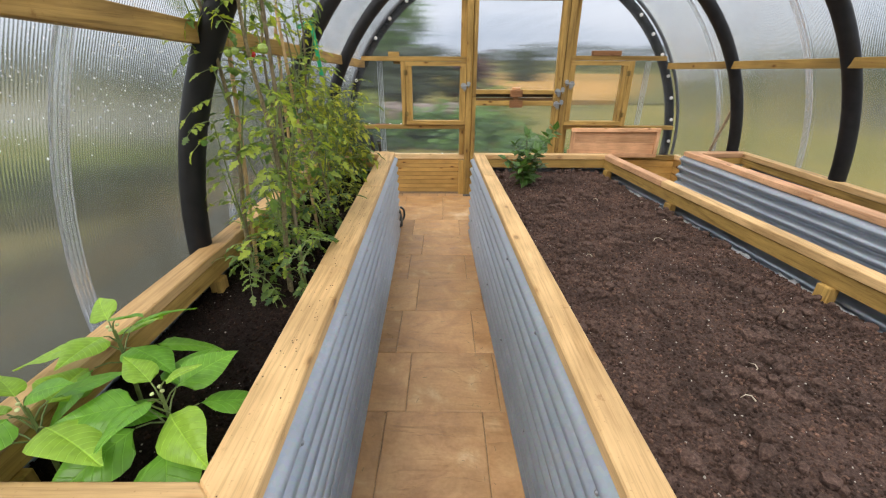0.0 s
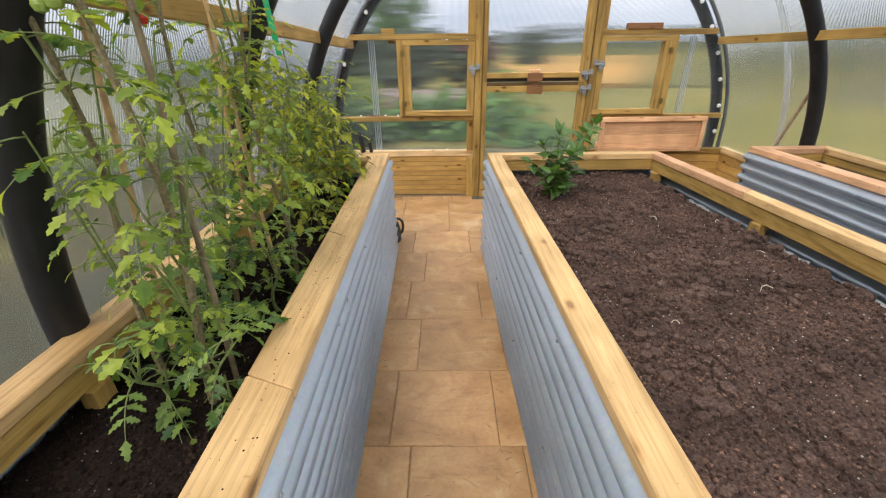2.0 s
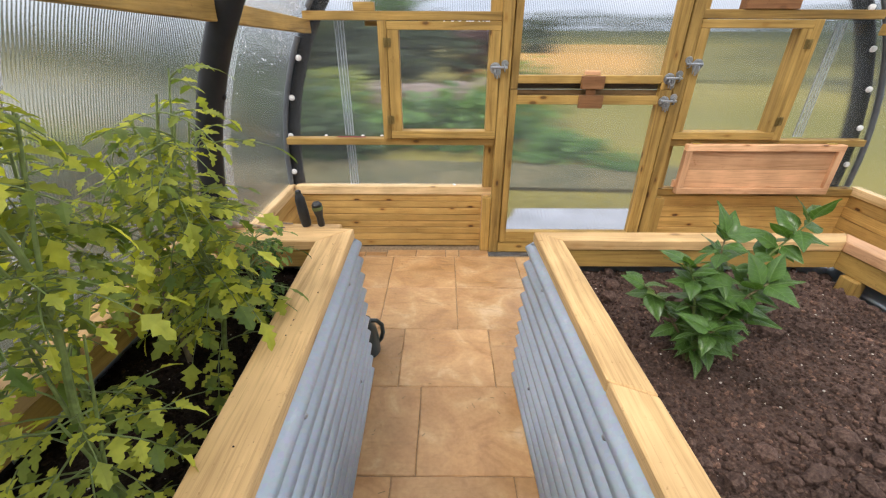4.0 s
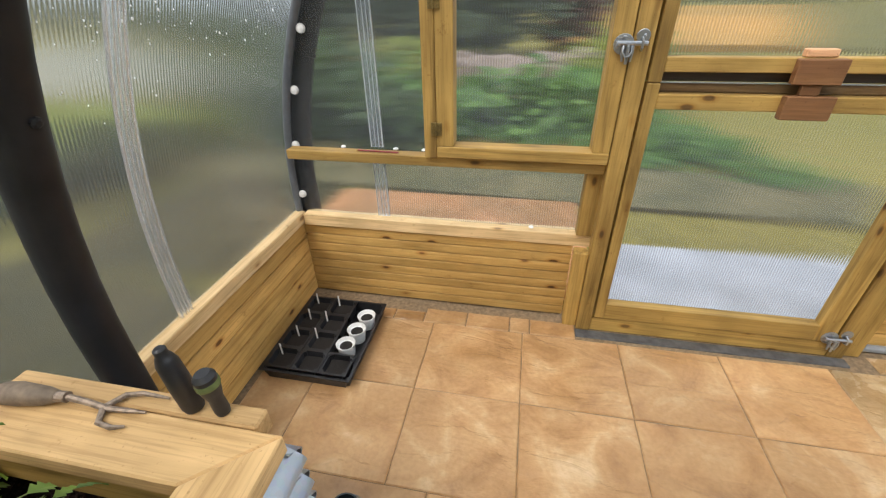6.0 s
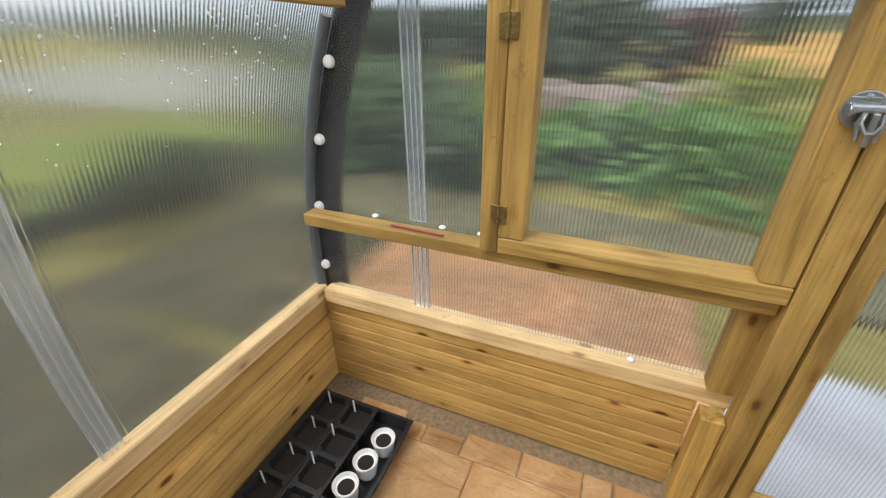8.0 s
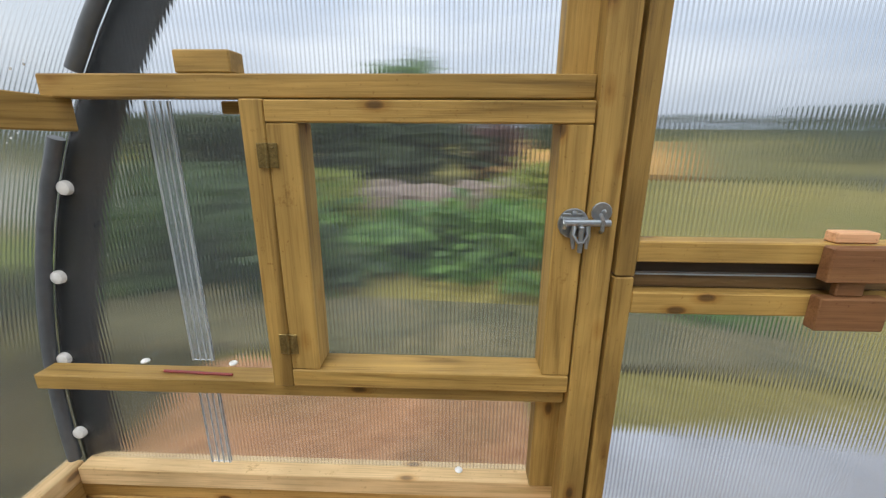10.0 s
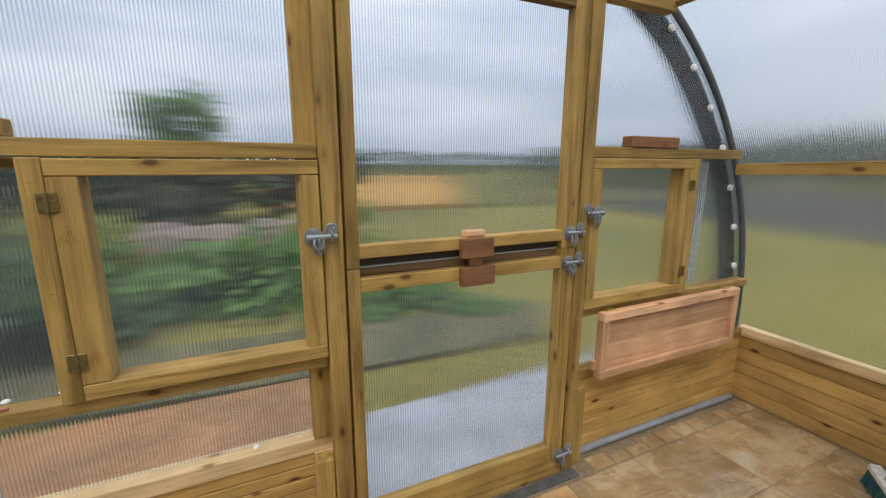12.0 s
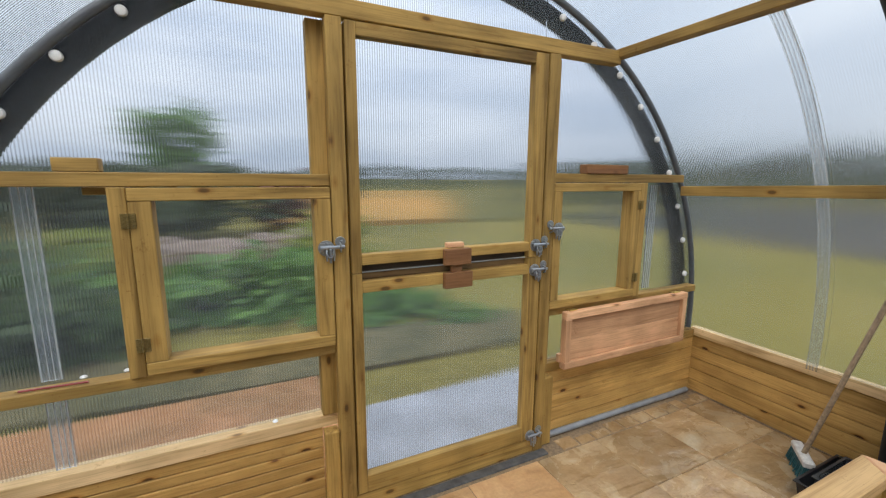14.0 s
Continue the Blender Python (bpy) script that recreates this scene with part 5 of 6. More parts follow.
dbs.inputs["Base Color"].default_value = (0.92, 0.94, 0.95, 1)
dbs.inputs["Roughness"].default_value, dbs.inputs["Transmission Weight"].default_value = 0.08, 0.15
drops.materials.append(dm)
dob = new("water_drops", drops)
dob.parent = cover
tagged(dob, "clear condensation drops", kind="stuff")
MEADOW = ground_mat("bright_meadow_grass", ((0.10, 0.125, 0.025), (0.20, 0.225, 0.05)), 4.0, 0.4)
single("meadow_strip", prism([(-8.6, 4.7), (-4.4, 4.7), (-4.2, 9.6), (-8.2, 9.8)], -0.0655, -0.05, 0), MEADOW, (-6.5, 7, -0.06), "bright green grass strip beside the tunnel", "grass", kind="structure")
TRACK = ground_mat("pale_dusty_track", ((0.17, 0.14, 0.075), (0.27, 0.22, 0.12)), 3.0, 0.4)
single("track", prism([(-5.2, -14), (-4.05, -14), (-4.05, 3.6), (-5.0, 3.9)], -0.0655, -0.045, 0), TRACK, (-4.5, -5, -0.06), "pale dusty track beyond the grass", "track", kind="structure")

# ---- plants ----
PEPPER = leaf_mat("pepper_leaf", (0.13, 0.36, 0.030), (0.23, 0.49, 0.045), 0.38, 0.3, 0.017)
PEPPER_Y = leaf_mat("young_pepper_leaf", (0.28, 0.53, 0.045), (0.36, 0.58, 0.07), 0.38, 0.32, 0.015)
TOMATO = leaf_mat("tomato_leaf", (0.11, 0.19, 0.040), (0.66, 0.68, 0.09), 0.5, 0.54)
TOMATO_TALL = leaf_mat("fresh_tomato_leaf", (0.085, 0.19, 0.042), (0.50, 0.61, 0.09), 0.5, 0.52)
# darker copy for low shoots: the shade near the compost is in the colour
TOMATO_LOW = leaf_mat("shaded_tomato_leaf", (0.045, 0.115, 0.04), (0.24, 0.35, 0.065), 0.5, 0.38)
CITRUS = leaf_mat("citrus_leaf", (0.045, 0.11, 0.022), (0.14, 0.26, 0.05), 0.28, 0.24, 0.012)
STALK = plain("green_stalk", (0.16, 0.21, 0.06), 0.5, 0, 0.3, 60.0)
OLD_STEM = plain("fuzzy_brown_stem", (0.19, 0.155, 0.08), 0.85, 0, 0.45, 120.0, 0.004)
CANE = plain("bamboo_cane", (0.50, 0.33, 0.15), 0.5, 0, 0.3, 25.0)
STAKE = plain("old_stake_wood", (0.19, 0.15, 0.085), 0.65, 0, 0.3, 40.0)


def ovate_leaf(name, length, width, mat, curl=0.25, fold_=0.25, seed=0, n=9):
    """A pointed oval leaf with a raised midrib, cupped halves and a wavy edge; it grows along +x."""
    r = random.Random(seed)
    bm = bmesh.new()
    rows = []
    ph = r.uniform(0, 6)
    for i in range(n + 1):
        t = i / n
        w = width * 0.56 * (math.sin(math.pi * t ** 0.64) ** 1.05 * (1.12 - 0.34 * t) if 0 < t < 1 else 0.0) + 0.0006
        x, zc = length * t, length * curl * (0.5 * t - t * t)
        row = []
        for k in range(-3, 4):
            s = k / 3
            wave = 0.014 * length * 4 * math.sin(ph + t * 9 + (2 if k > 0 else 0)) * abs(s) ** 2 * 0.35
            rib = 0.010 * length * math.sin(t * 26 + abs(s) * 4) * (1 - abs(s)) * abs(s) * 4 * 0.5
            row.append(bm.verts.new((x + 0.05 * length * abs(s), s * w, zc + abs(s) * w * fold_ - (abs(s) ** 3) * w * 0.35 + wave + rib)))
        rows.append(row)
    for a, b in zip(rows, rows[1:]):
        for k in range(6):
            bm.faces.new((a[k], b[k], b[k + 1], a[k + 1]))
    return mesh_of(name, bm, mat, True)


def place_leaf(me, parent, base, yaw, pitch, roll=0.0, scale=1.0, name="leaf"):
    ob = new(name, me)
    ob.parent = parent
    ob.location = Vector(base) - ORIGIN[parent]
    ob.rotation_euler = (Matrix.Rotation(yaw, 3, "Z") @ Matrix.Rotation(-pitch, 3, "Y") @ Matrix.Rotation(roll, 3, "X")).to_euler()
    ob.scale = (scale, scale, scale)
    return ob


PEP = [ovate_leaf("leaf", 0.160, 0.096, PEPPER, 0.26, 0.30, s) for s in range(3)] + [ovate_leaf("leaf", 0.148, 0.082, PEPPER_Y, 0.2, 0.35, 5 + s) for s in range(2)]


def pepper(x, y, top, leaves, seed):
    r = random.Random(seed)
    z0 = 0.595
    p = thing("pepper_plant", (x, y, z0), "young bright-green pepper plant in dark compost", "pepper plant", "pepper plants")
    part("stem", tube([(x, y, z0 - 0.02), (x + 0.006, y, (z0 + top) / 2), (x, y + 0.004, top - 0.02)], [0.006, 0.005, 0.004], 8), STALK, p, smooth=True)
    for i in range(leaves):
        lvl = i / leaves
        yaw = i * 2.4 + r.uniform(-0.3, 0.3)
        h = top - 0.015 - 0.13 * lvl
        reach = 0.018 + 0.07 * lvl
        pit = 0.32 - 0.85 * lvl + r.uniform(-0.12, 0.12)
        e = Vector((x + reach * math.cos(yaw), y + reach * math.sin(yaw), h + 0.03))
        part("leaf_stalk", tube([(x, y, h - 0.01), (x + reach * 0.55 * math.cos(yaw), y + reach * 0.55 * math.sin(yaw), h + 0.02), e], [0.0024, 0.002, 0.0018], 5), STALK, p, smooth=True)
        me = PEP[r.choice((3, 4))] if r.random() < 0.28 else PEP[r.randrange(3)]
        place_leaf(me, p, e, yaw, pit, r.uniform(-0.5, 0.5), r.uniform(0.85, 1.12) * (0.66 + 0.5 * min(1, lvl * 2.2)))
    for i in range(3):
        a = i * 2.1 + seed
        part("flower_bud", lathe([(0.001, 0), (0.004, 0.003), (0.005, 0.006), (0.002, 0.009)], (x + 0.009 * math.cos(a), y + 0.012 * math.sin(a), top - 0.012), 8, axis=(0.4 * math.cos(a), 0.4 * math.sin(a), 0.8)), plain("cream_petal", (0.56, 0.62, 0.28), 0.6), p, "cream flower bud", smooth=True)


pepper(-0.795, 1.165, 0.90, 9, 1)
pepper(-0.568, 0.98, 0.855, 11, 2)
pepper(-0.815, 0.915, 0.875, 10, 5)


LEAFLET = ((0.0, 0.0), (0.14, 0.18), (0.28, 0.37), (0.38, 0.19), (0.54, 0.33), (0.64, 0.15), (0.80, 0.18), (1.0, 0.0))


def compound_leaf(verts, faces, base, yaw, pitch, length, r, pairs=3, broad=1.0):
    """A drooping tomato leaf: toothed leaflets in pairs along a stalk. Returns the stalk's points."""
    cy, sy = math.cos(yaw), math.sin(yaw)
    stalk = []
    n = 6
    p = Vector(base)
    a = pitch
    for i in range(n + 1):
        stalk.append(p.copy())
        p = p + Vector((cy * math.cos(a), sy * math.cos(a), math.sin(a))) * (length / n)
        a -= r.uniform(0.10, 0.24)

    def leaflet(at, direction, size):
        d = direction.normalized()
        side = d.cross(Vector((0, 0, 1)))
        side = side.normalized() if side.length > 1e-3 else Vector((1, 0, 0))
        up = side.cross(d)
        tw = r.uniform(-0.6, 0.6)
        side, up = side * math.cos(tw) + up * math.sin(tw), up * math.cos(tw) - side * math.sin(tw)
        droop = r.uniform(0.1, 0.45)
        cup = r.uniform(-0.1, 0.5)
        mids = []
        b = len(verts)
        for t, w in LEAFLET:
            verts.append(tuple(at + d * (t * size) - up * (droop * t * t * size)))
        m = len(LEAFLET)
        for sgn in (1, -1):
            c = len(verts)
            for t, w in LEAFLET[1:-1]:
                ww = w * size * broad * r.uniform(0.85, 1.1)
                verts.append(tuple(at + d * ((t + 0.06) * size) + side * (sgn * ww) - up * (droop * t * t * size) + up * (cup * ww * 0.6)))
            k = m - 2
            for i in range(m - 1):
                q = [b + i, b + i + 1]
                if i < k:
                    q.append(c + i)
                if i > 0:
                    q.append(c + i - 1)
                if len(q) >= 3:
                    faces.append(q if sgn > 0 else q[::-1])
    for k in range(pairs):
        i = min(n - 1, 2 + int(k * (n - 2) / pairs))
        at = stalk[i].lerp(stalk[i + 1], r.random() * 0.5)
        d = (stalk[i + 1] - stalk[i]).normalized()
        s = d.cross(Vector((0, 0, 1)))
        s = s.normalized() if s.length > 1e-3 else Vector((1, 0, 0))
        for sg in (-1, 1):
            leaflet(at, d * 0.55 + s * sg, length * r.uniform(0.17, 0.29))
    leaflet(stalk[-1], stalk[-1] - stalk[-2], length * r.uniform(0.24, 0.36))
    return stalk


def strip_tube(verts, faces, pts, r0, r1, sides=4):
    base = len(verts)
    n = len(pts)
    for i, p in enumerate(pts):
        d = (pts[min(i + 1, n - 1)] - pts[max(i - 1, 0)]).normalized()
        u = d.orthogonal().normalized()
        v = d.cross(u)
        rad = r0 + (r1 - r0) * i / max(1, n - 1)
        for k in range(sides):
            a = 2 * math.pi * k / sides
            verts.append(tuple(p + (u * math.cos(a) + v * math.sin(a)) * rad))
    for i in range(n - 1):
        for k in range(sides):
            faces.append((base + i * sides + k, base + i * sides + (k + 1) % sides, base + (i + 1) * sides + (k + 1) % sides, base + (i + 1) * sides + k))


def raw_part(name, verts, faces, mat, parent, label="", smooth=False):
    me = bpy.data.meshes.new(name)
    o = ORIGIN[parent]
    me.from_pydata([(x - o.x, y - o.y, z - o.z) for x, y, z in verts], [], faces)
    me.materials.append(mat)
    if smooth:
        me.polygons.foreach_set("use_smooth", [True] * len(me.polygons))
    ob = new(name, me)
    ob.parent = parent
    return tagged(ob, label)


GREEN_FRUIT = plain("green_tomato", (0.30, 0.42, 0.09), 0.25, 0, 0.15, 20.0)
RED_FRUIT = plain("red_tomato", (0.55, 0.03, 0.015), 0.22, 0, 0.1, 20.0)


def tomato(x, y, top, lean, leaves, seed, stem=0.008, low=0.08, fruit=0, red=0, reach=0.20, label="sparse leggy tomato plant climbing a stake", old=True):
    r = random.Random(seed)
    z0 = 0.59
    p = thing("tomato_plant", (x, y, z0), label, "tomato plant", "tomato plants")
    n = 12
    spine = []
    for i in range(n + 1):
        t = i / n
        spine.append(Vector((x + lean[0] * t + 0.018 * math.sin(t * 9 + seed), y + lean[1] * t + 0.018 * math.cos(t * 8 + seed), z0 + (top - z0) * t)))
    part("main_stem", tube(spine, [stem * (1.15 - 0.75 * i / n) for i in range(n + 1)], 7), OLD_STEM if old else STALK, p, smooth=True)
    lv, lf, sv, sf = [], [], [], []
    shoots = [spine]
    for k in range(3 + leaves // 18):
        i = r.randrange(2, n - 2)
        q = spine[i]
        a = r.uniform(0, 6.28)
        L = r.uniform(0.2, 0.45) * (top - z0)
        pts = [q + Vector((math.cos(a) * 0.22 * s * L, math.sin(a) * 0.22 * s * L, L * s * 0.9)) * 1.0 for s in (0, 0.3, 0.65, 1.0)]
        for v in pts:
            v.x = min(v.x, -0.36)
            v.x = max(v.x, -0.95)
        strip_tube(sv, sf, pts, 0.0045, 0.002, 5)
        shoots.append(pts)
    for k in range(leaves):
        pts = shoots[0] if r.random() < 0.5 else r.choice(shoots)
        f = low + (1 - low) * r.random() ** 0.85
        s = f * (len(pts) - 1)
        i = min(int(s), len(pts) - 2)
        base = pts[i].lerp(pts[i + 1], s - i)
        yaw = r.uniform(0, 6.28)
        if base.x < -0.8 and math.cos(yaw) < -0.2:
            yaw = math.pi - yaw
        L = reach * r.uniform(0.55, 1.1) * (0.75 if f > 0.85 else 1.0)
        if base.x + L * math.cos(yaw) > -0.25:
            L *= 0.6
        st = compound_leaf(lv, lf, base, yaw, r.uniform(-0.25, 0.65), L, r, r.choice((2, 3, 3)), r.uniform(0.8, 1.1))
        strip_tube(sv, sf, st, 0.0022, 0.001, 4)
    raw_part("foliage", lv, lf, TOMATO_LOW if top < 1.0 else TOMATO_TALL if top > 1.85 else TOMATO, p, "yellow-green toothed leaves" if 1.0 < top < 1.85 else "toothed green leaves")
    raw_part("side_growth", sv, sf, STALK, p, smooth=True)
    for k in range(fruit + red):
        s = r.uniform(0.4, 0.85) * n
        i = int(s)
        c = spine[i] + Vector((r.uniform(-0.07, 0.09), r.uniform(-0.08, 0.06), r.uniform(-0.05, 0.03)))
        rad = r.uniform(0.013, 0.021)
        bm = lathe([(0.002, -rad), (rad * 0.75, -rad * 0.7), (rad, 0.0), (rad * 0.8, rad * 0.62), (rad * 0.2, rad * 0.86)], c, 12)
        part("tomato", bm, GREEN_FRUIT if k < fruit else RED_FRUIT, p, "small unripe green tomato" if k < fruit else "small ripe red tomato", smooth=True)


tomato(-0.770, 1.96, 2.12, (0.02, -0.02), 84, 41, 0.010, 0.08, 2, reach=0.18)
tomato(-0.565, 1.85, 2.10, (-0.06, 0.12), 74, 42, 0.011, 0.06, 2, 0, reach=0.19)
tomato(-0.700, 2.28, 2.05, (-0.02, 0.10), 78, 43, 0.009, 0.05, 4, 1, reach=0.19)
tomato(-0.580, 2.55, 1.90, (-0.06, 0.04), 74, 44, 0.009, 0.06, 5, reach=0.17)
tomato(-0.800, 2.72, 1.72, (0.05, 0.06), 76, 45, 0.009, 0.06, 4, reach=0.17)
tomato(-0.600, 3.02, 1.50, (-0.03, 0.04), 88, 46, 0.008, 0.06, 4, label="bushy yellowing tomato plant full of small leaves", old=False)
tomato(-0.800, 3.22, 1.46, (0.03, 0.0), 88, 47, 0.008, 0.05, 4, label="bushy yellowing tomato plant full of small leaves", old=False)
tomato(-0.580, 3.42, 1.36, (-0.02, 0.02), 88, 48, 0.007, 0.06, 3, label="bushy yellowing tomato plant full of small leaves", old=False)
tomato(-0.760, 3.55, 1.30, (0.02, -0.03), 76, 49, 0.007, 0.05, 3, label="bushy yellowing tomato plant full of small leaves", old=False)
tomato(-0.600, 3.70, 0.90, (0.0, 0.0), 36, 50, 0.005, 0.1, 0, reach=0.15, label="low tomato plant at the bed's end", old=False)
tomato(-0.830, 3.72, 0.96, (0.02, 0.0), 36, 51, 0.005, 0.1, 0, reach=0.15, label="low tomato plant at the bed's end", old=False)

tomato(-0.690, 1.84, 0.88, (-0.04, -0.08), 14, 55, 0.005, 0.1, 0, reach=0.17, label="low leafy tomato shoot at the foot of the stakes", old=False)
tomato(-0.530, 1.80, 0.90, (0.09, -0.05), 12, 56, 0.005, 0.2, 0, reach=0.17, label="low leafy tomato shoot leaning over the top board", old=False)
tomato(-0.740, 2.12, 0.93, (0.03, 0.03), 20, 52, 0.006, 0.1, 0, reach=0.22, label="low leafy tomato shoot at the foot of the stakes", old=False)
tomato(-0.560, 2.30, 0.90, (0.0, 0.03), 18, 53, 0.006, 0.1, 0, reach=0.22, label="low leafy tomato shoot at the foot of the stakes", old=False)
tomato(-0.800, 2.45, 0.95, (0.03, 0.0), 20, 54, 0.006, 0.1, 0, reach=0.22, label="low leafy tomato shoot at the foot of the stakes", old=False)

for a, b, rad, mat, lab in (
    ((-0.815, 2.05, 0.58), (-0.76, 2.16, 2.20), 0.009, CANE, "pale bamboo cane pushed into the compost"),
    ((-0.535, 1.90, 0.58), (-0.58, 2.02, 2.16), 0.008, STAKE, "brown wooden stake leaning among the plants"),
    ((-0.643, 2.525, 0.58), (-0.765, 2.66, 1.98), 0.0085, CANE, "pale bamboo cane leaning among the plants"),
    ((-0.83, 2.74, 0.58), (-0.80, 2.74, 1.75), 0.009, CANE, "pale bamboo cane standing among the plants"),
    ((-0.73, 3.45, 0.58), (-0.85, 3.60, 1.00), 0.008, STAKE, "thin brown stick leaning in the compost"),
    ((-0.69, 3.78, 0.58), (-0.96, 3.92, 0.93), 0.006, CANE, "thin pale cane leaning over the end board"),
):
    pts = [Vector(a).lerp(Vector(b), i / 8) for i in range(9)]
    radii = [rad * (1.12 if i % 2 else 0.96) for i in range(9)] if mat is CANE else rad
    ob = single("plant_stake", tube(pts, radii, 8), mat, a, lab, "stake", "stakes in the left bed", smooth=True)

# glossy shrub in the wide bed
shrub = thing("citrus_shrub", (0.745, 3.45, 0.61), "small glossy dark-green citrus shrub in bare compost", "shrub")
LEAF_C = [ovate_leaf("leaf", 0.078, 0.042, CITRUS, 0.3, 0.35, 60 + s, 6) for s in range(4)]
r = random.Random(77)
for k, (dx, dy, h) in enumerate(((0.0, 0.02, 0.42), (-0.08, -0.02, 0.36), (0.07, -0.04, 0.32), (0.17, 0.03, 0.46), (-0.12, 0.06, 0.24), (0.05, 0.09, 0.30), (-0.04, -0.09, 0.22), (0.10, 0.0, 0.20))):
    b = Vector((0.745, 3.45, 0.605))
    e = b + Vector((dx * 1.3, dy * 1.3, h))
    pts = [b, b + Vector((dx * 0.35, dy * 0.35, h * 0.45)), b + Vector((dx * 0.8, dy * 0.8, h * 0.8)), e]
    part("twig", tube(pts, [0.005, 0.004, 0.003, 0.002], 6), STALK if k % 2 else OLD_STEM, shrub, smooth=True)
    n = int(13 + h * 36)
    for i in range(n):
        s = 0.18 + 0.82 * i / (n - 1)
        q = s * 3
        j = min(int(q), 2)
        at = pts[j].lerp(pts[j + 1], q - j)
        place_leaf(LEAF_C[r.randrange(4)], shrub, at, i * 2.4 + k + r.uniform(-0.3, 0.3), r.uniform(-0.5, 0.75) + (0.4 if s > 0.9 else 0), r.uniform(-0.6, 0.6), r.uniform(0.75, 1.2))

# crumbs and bits on the boards and paving
r = random.Random(90)
bm = bmesh.new()
for k in range(90):
    x = r.choice((r.uniform(-0.28, -0.20), r.uniform(0.24, 0.34), r.uniform(-0.3, 0.3)))
    y = r.uniform(1.2, 4.3)
    a, L = r.uniform(0, 3.14), r.uniform(0.006, 0.03)
    tube([(x, y, 0.004), (x + L * math.cos(a), y + L * math.sin(a), 0.006)], [0.0014, 0.0008], 4, bm)
single("litter", bm, OLD_STEM, (0, 2.5, 0), "dry plant crumbs scattered on the paving", "litter", kind="stuff")
# pale dry roots lying on the bare compost
ROOT = plain("dry_pale_root", (0.46, 0.40, 0.30), 0.8, 0, 0.2, 90.0)
for x, y, a, L in ((1.10, 1.28, 0.4, 0.05), (1.02, 1.16, 1.9, 0.04), (1.33, 2.36, 2.6, 0.07), (1.48, 2.62, 0.9, 0.05), (1.20, 3.05, 1.2, 0.04), (0.86, 2.14, 2.2, 0.03), (1.52, 3.02, 2.9, 0.05), (1.44, 1.62, 0.2, 0.04)):
    pts = [(x + L * t * math.cos(a + 0.9 * t), y + L * t * math.sin(a + 0.9 * t), 0.638 + 0.012 * math.sin(3 * t)) for t in (0, 0.35, 0.7, 1.0)]
    single("root", tube(pts, [0.0022, 0.002, 0.0016, 0.0008], 6), ROOT, (x, y, 0.63), "pale dry root lying on the compost", "root", "roots on the compost", smooth=True)
# soil spilled on the top boards of the planted bed
bm = bmesh.new()
for k in range(110):
    y = r.choice((r.gauss(1.45, 0.25), r.gauss(2.2, 0.4), r.uniform(0.75, 3.9)))
    y = min(max(y, 0.75), 3.9)
    x = -0.275 - 0.021 * (y - 0.68) - abs(r.gauss(0.0, 0.045)) - 0.015
    x = max(x, -0.385)
    s = r.uniform(0.0006, 0.0022)
    lathe([(s, 0.0), (s * 1.1, s * 0.6), (s * 0.4, s * 1.1)], (x, y, TOP), 5, bm)
single("spilled_soil", bm, SHADE_SOIL, (-0.33, 2.2, TOP), "dark compost crumbs spilled on the pine boards", "soil", kind="stuff")

# ---- end wall behind the start, closing the tunnel ----
south = thing("wall_south", (CX, BACK, 0), "plain closing end of pine boards and clear sheet", "end wall", kind="structure")
planks(south, 0, BACK - 0.03, -1, -1.06, 2.985, 0.004, 0.43, 5)
bm = bmesh.new()
rows = []
for y in (BACK - 0.012, BACK - 0.006):
    rows.append([bm.verts.new((x, y, z)) for x, z in arc(2.005, 48, 0.43, lift(y))])
    bm.faces.new(rows[-1])
for i in range(len(rows[0])):
    j = (i + 1) % len(rows[0])
    bm.faces.new((rows[0][i], rows[0][j], rows[1][j], rows[1][i]))
bmesh.ops.recalc_face_normals(bm, faces=bm.faces[:])
ob = part("end_pane", bm, END_SHEET, south)
ob.visible_shadow = False

# ---- paving slabs ----
SLABS = {}


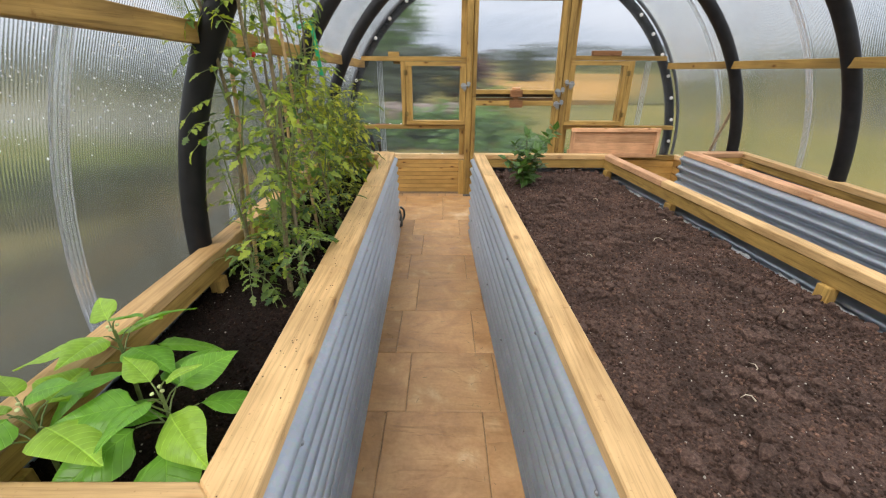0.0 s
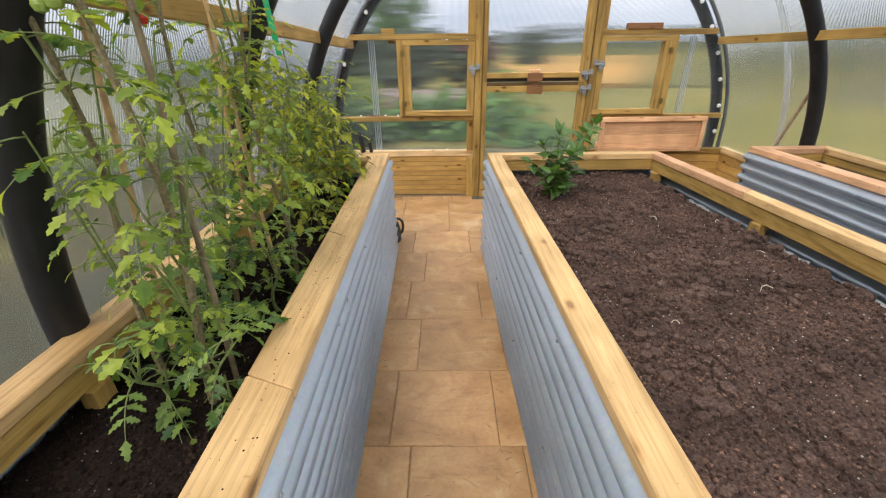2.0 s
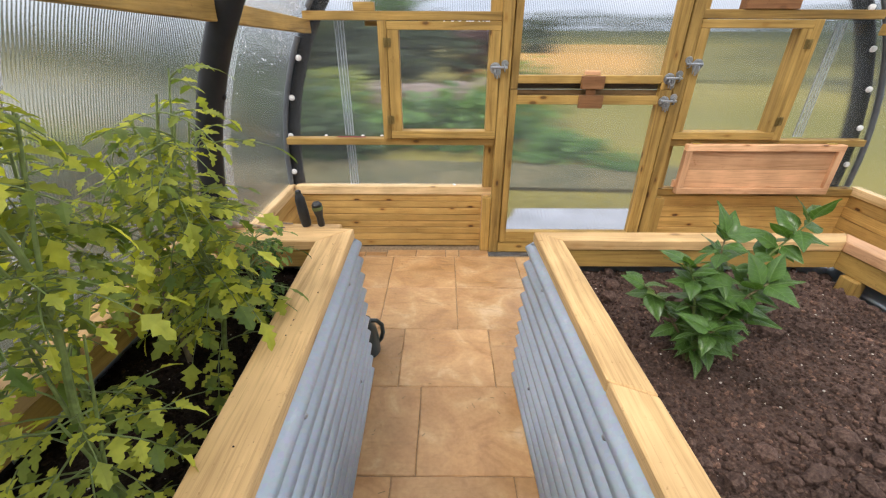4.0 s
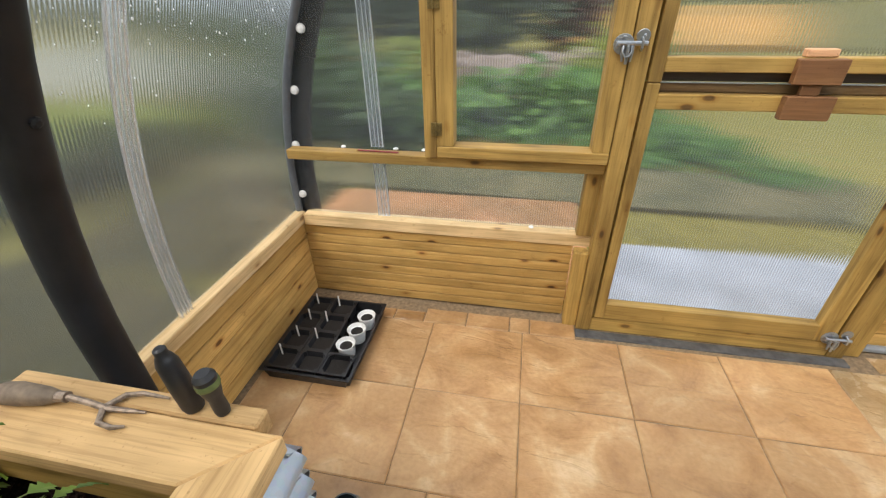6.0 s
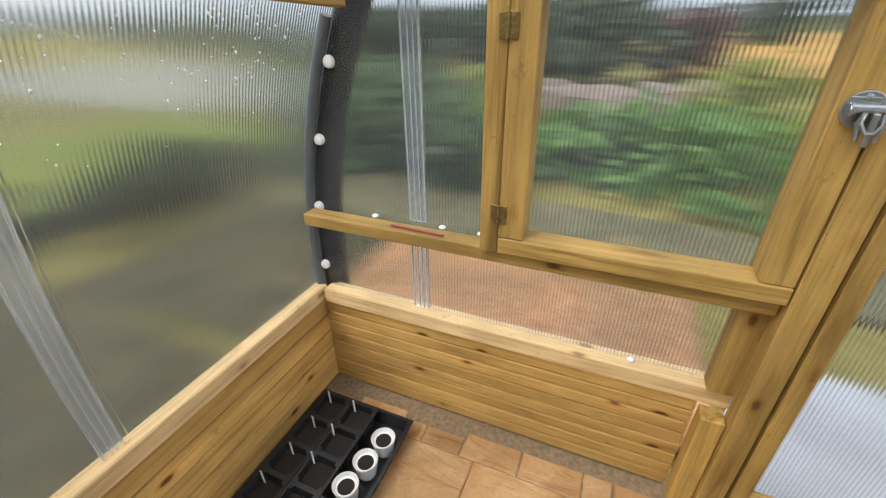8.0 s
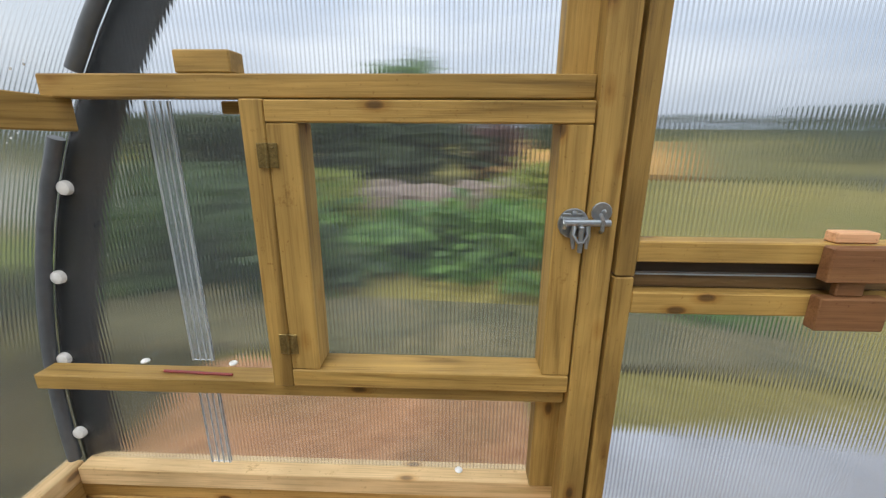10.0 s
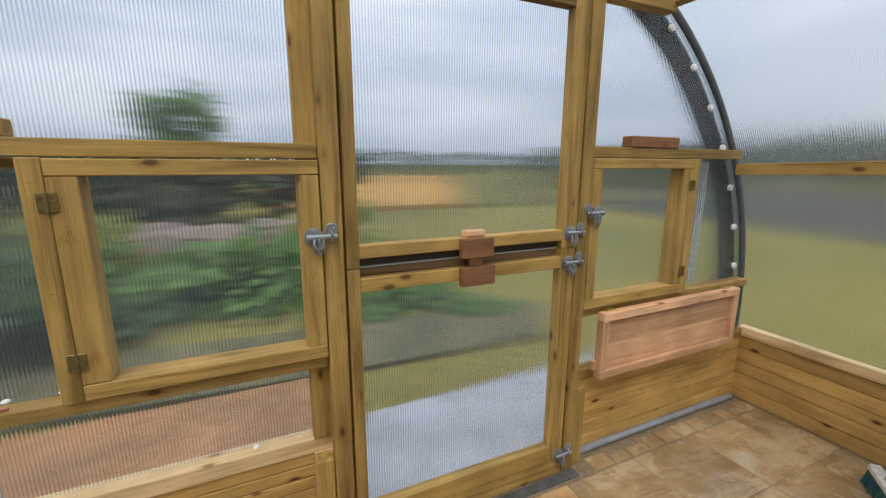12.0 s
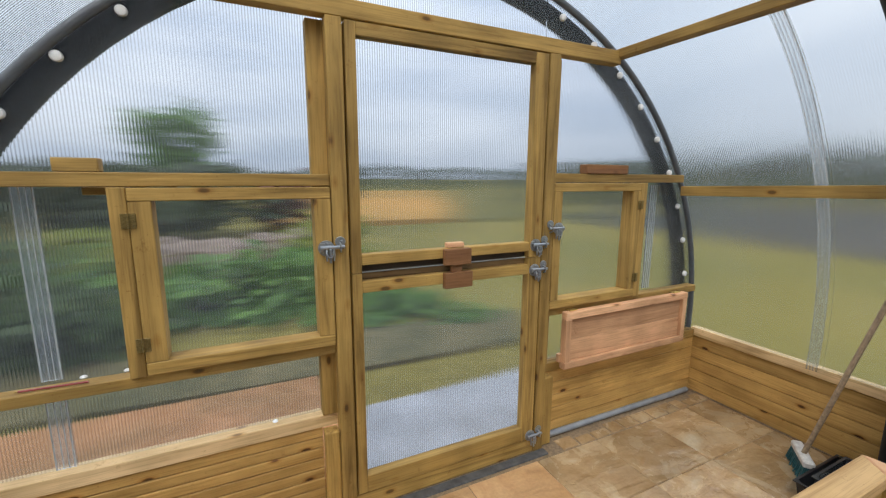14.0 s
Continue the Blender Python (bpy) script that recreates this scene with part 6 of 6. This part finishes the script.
def slab(x0, x1, y0, y1, z=0.0, mat=SLAB, gap=0.003):
    """One paving slab with softened, slightly uneven edges; alike sizes share a mesh."""
    w, d = round(x1 - x0 - gap, 3), round(y1 - y0 - gap, 3)
    if w < 0.03 or d < 0.03:
        return
    key = (w, d, mat.name)
    if key not in SLABS:
        r = random.Random(int(w * 1000 + d * 7))
        bm = bmesh.new()
        outline = []
        for a, b, c, e in ((0, 0, 1, 0), (1, 0, 0, 1), (1, 1, -1, 0), (0, 1, 0, -1)):
            n = 4
            for k in range(n):
                t = k / n
                px, py = (a - 0.5 + c * t) * w, (b - 0.5 + e * t) * d
                j = 0.0016 if k else 0.0
                outline.append((px + r.uniform(-j, j), py + r.uniform(-j, j)))
        rings = []
        for off, zz in ((0.0, -0.04), (0.0, -0.004), (0.004, 0.0)):
            rings.append([bm.verts.new((x - math.copysign(off, x), y - math.copysign(off, y), zz + (r.uniform(-0.0008, 0.0008) if zz == 0 else 0))) for x, y in outline])
        for a, b in zip(rings, rings[1:]):
            for k in range(len(a)):
                bm.faces.new((a[k], a[(k + 1) % len(a)], b[(k + 1) % len(a)], b[k]))
        bm.faces.new(rings[-1])
        bmesh.ops.recalc_face_normals(bm, faces=bm.faces[:])
        SLABS[key] = mesh_of("slab", bm, mat)
    ob = new("slab", SLABS[key])
    ob.parent = floor
    rr = random.Random(int(x0 * 977 + y0 * 331))
    ob.location = Vector(((x0 + x1) / 2, (y0 + y1) / 2, z + rr.uniform(-0.0015, 0.0015))) - ORIGIN[floor]
    ob.rotation_euler = (rr.uniform(-0.002, 0.002), rr.uniform(-0.002, 0.002), 0)


COLS = [-1.04, -0.785, -0.340, 0.106, 0.550, 0.985, 1.43, 1.875, 2.335, 2.72, 2.98]
for y0, y1 in ((4.775, 5.19), (4.357, 4.775)):
    for x0, x1 in zip(COLS, COLS[1:]):
        slab(x0, x1, y0, y1, 0.0, WET_SLAB if x0 > 1.4 else SLAB)
ROWS = [4.357, 3.933] + [3.933 - 0.4405 * k for k in range(1, 13)]
for k, (y1, y0) in enumerate(zip(ROWS, ROWS[1:])):
    x = (-0.19 if k == 0 else (-0.080 if k % 2 else -0.172)) - 0.463 * 2
    while x < 2.98:
        slab(max(x, -1.04), min(x + 0.463, 2.98), y0, y1, 0.0, WET_SLAB if x > 1.5 else SLAB)
        x += 0.463
rr = random.Random(12)
x = -1.04
while x < 2.9:
    w = rr.choice((0.10, 0.16, 0.22)) if x < 0.3 else rr.uniform(0.09, 0.14)
    if x < 0.28 or x > 1.60:
        slab(x, x + w, 5.19, 5.27 if rr.random() < 0.5 else 5.30, 0.0, WET_SLAB if x > 1.6 else SLAB, 0.014 if x > 1.6 else 0.006)
    x += w
SLATE = plain("dark_wet_slate", (0.085, 0.085, 0.085), 0.5, 0, 0.4, 25.0, 0.002)
part("threshold_strip", box(0.36, 1.53, 5.212, 5.262, -0.035, 0.003, 0.003), SLATE, floor, "dark mortar strip under the door")
part("sealant_line", tube([(2.978, BACK, 0.004), (2.978, 4.2, 0.004), (2.976, 5.0, 0.005), (2.978, 5.34, 0.004)], 0.005, 6), MORTAR, floor, "pale mortar bead along the wall")
part("joint_bed", box(1.60, 2.975, 5.192, 5.262, -0.035, -0.008, 0.001), SLATE, floor, "dark damp bedding between the small pieces")
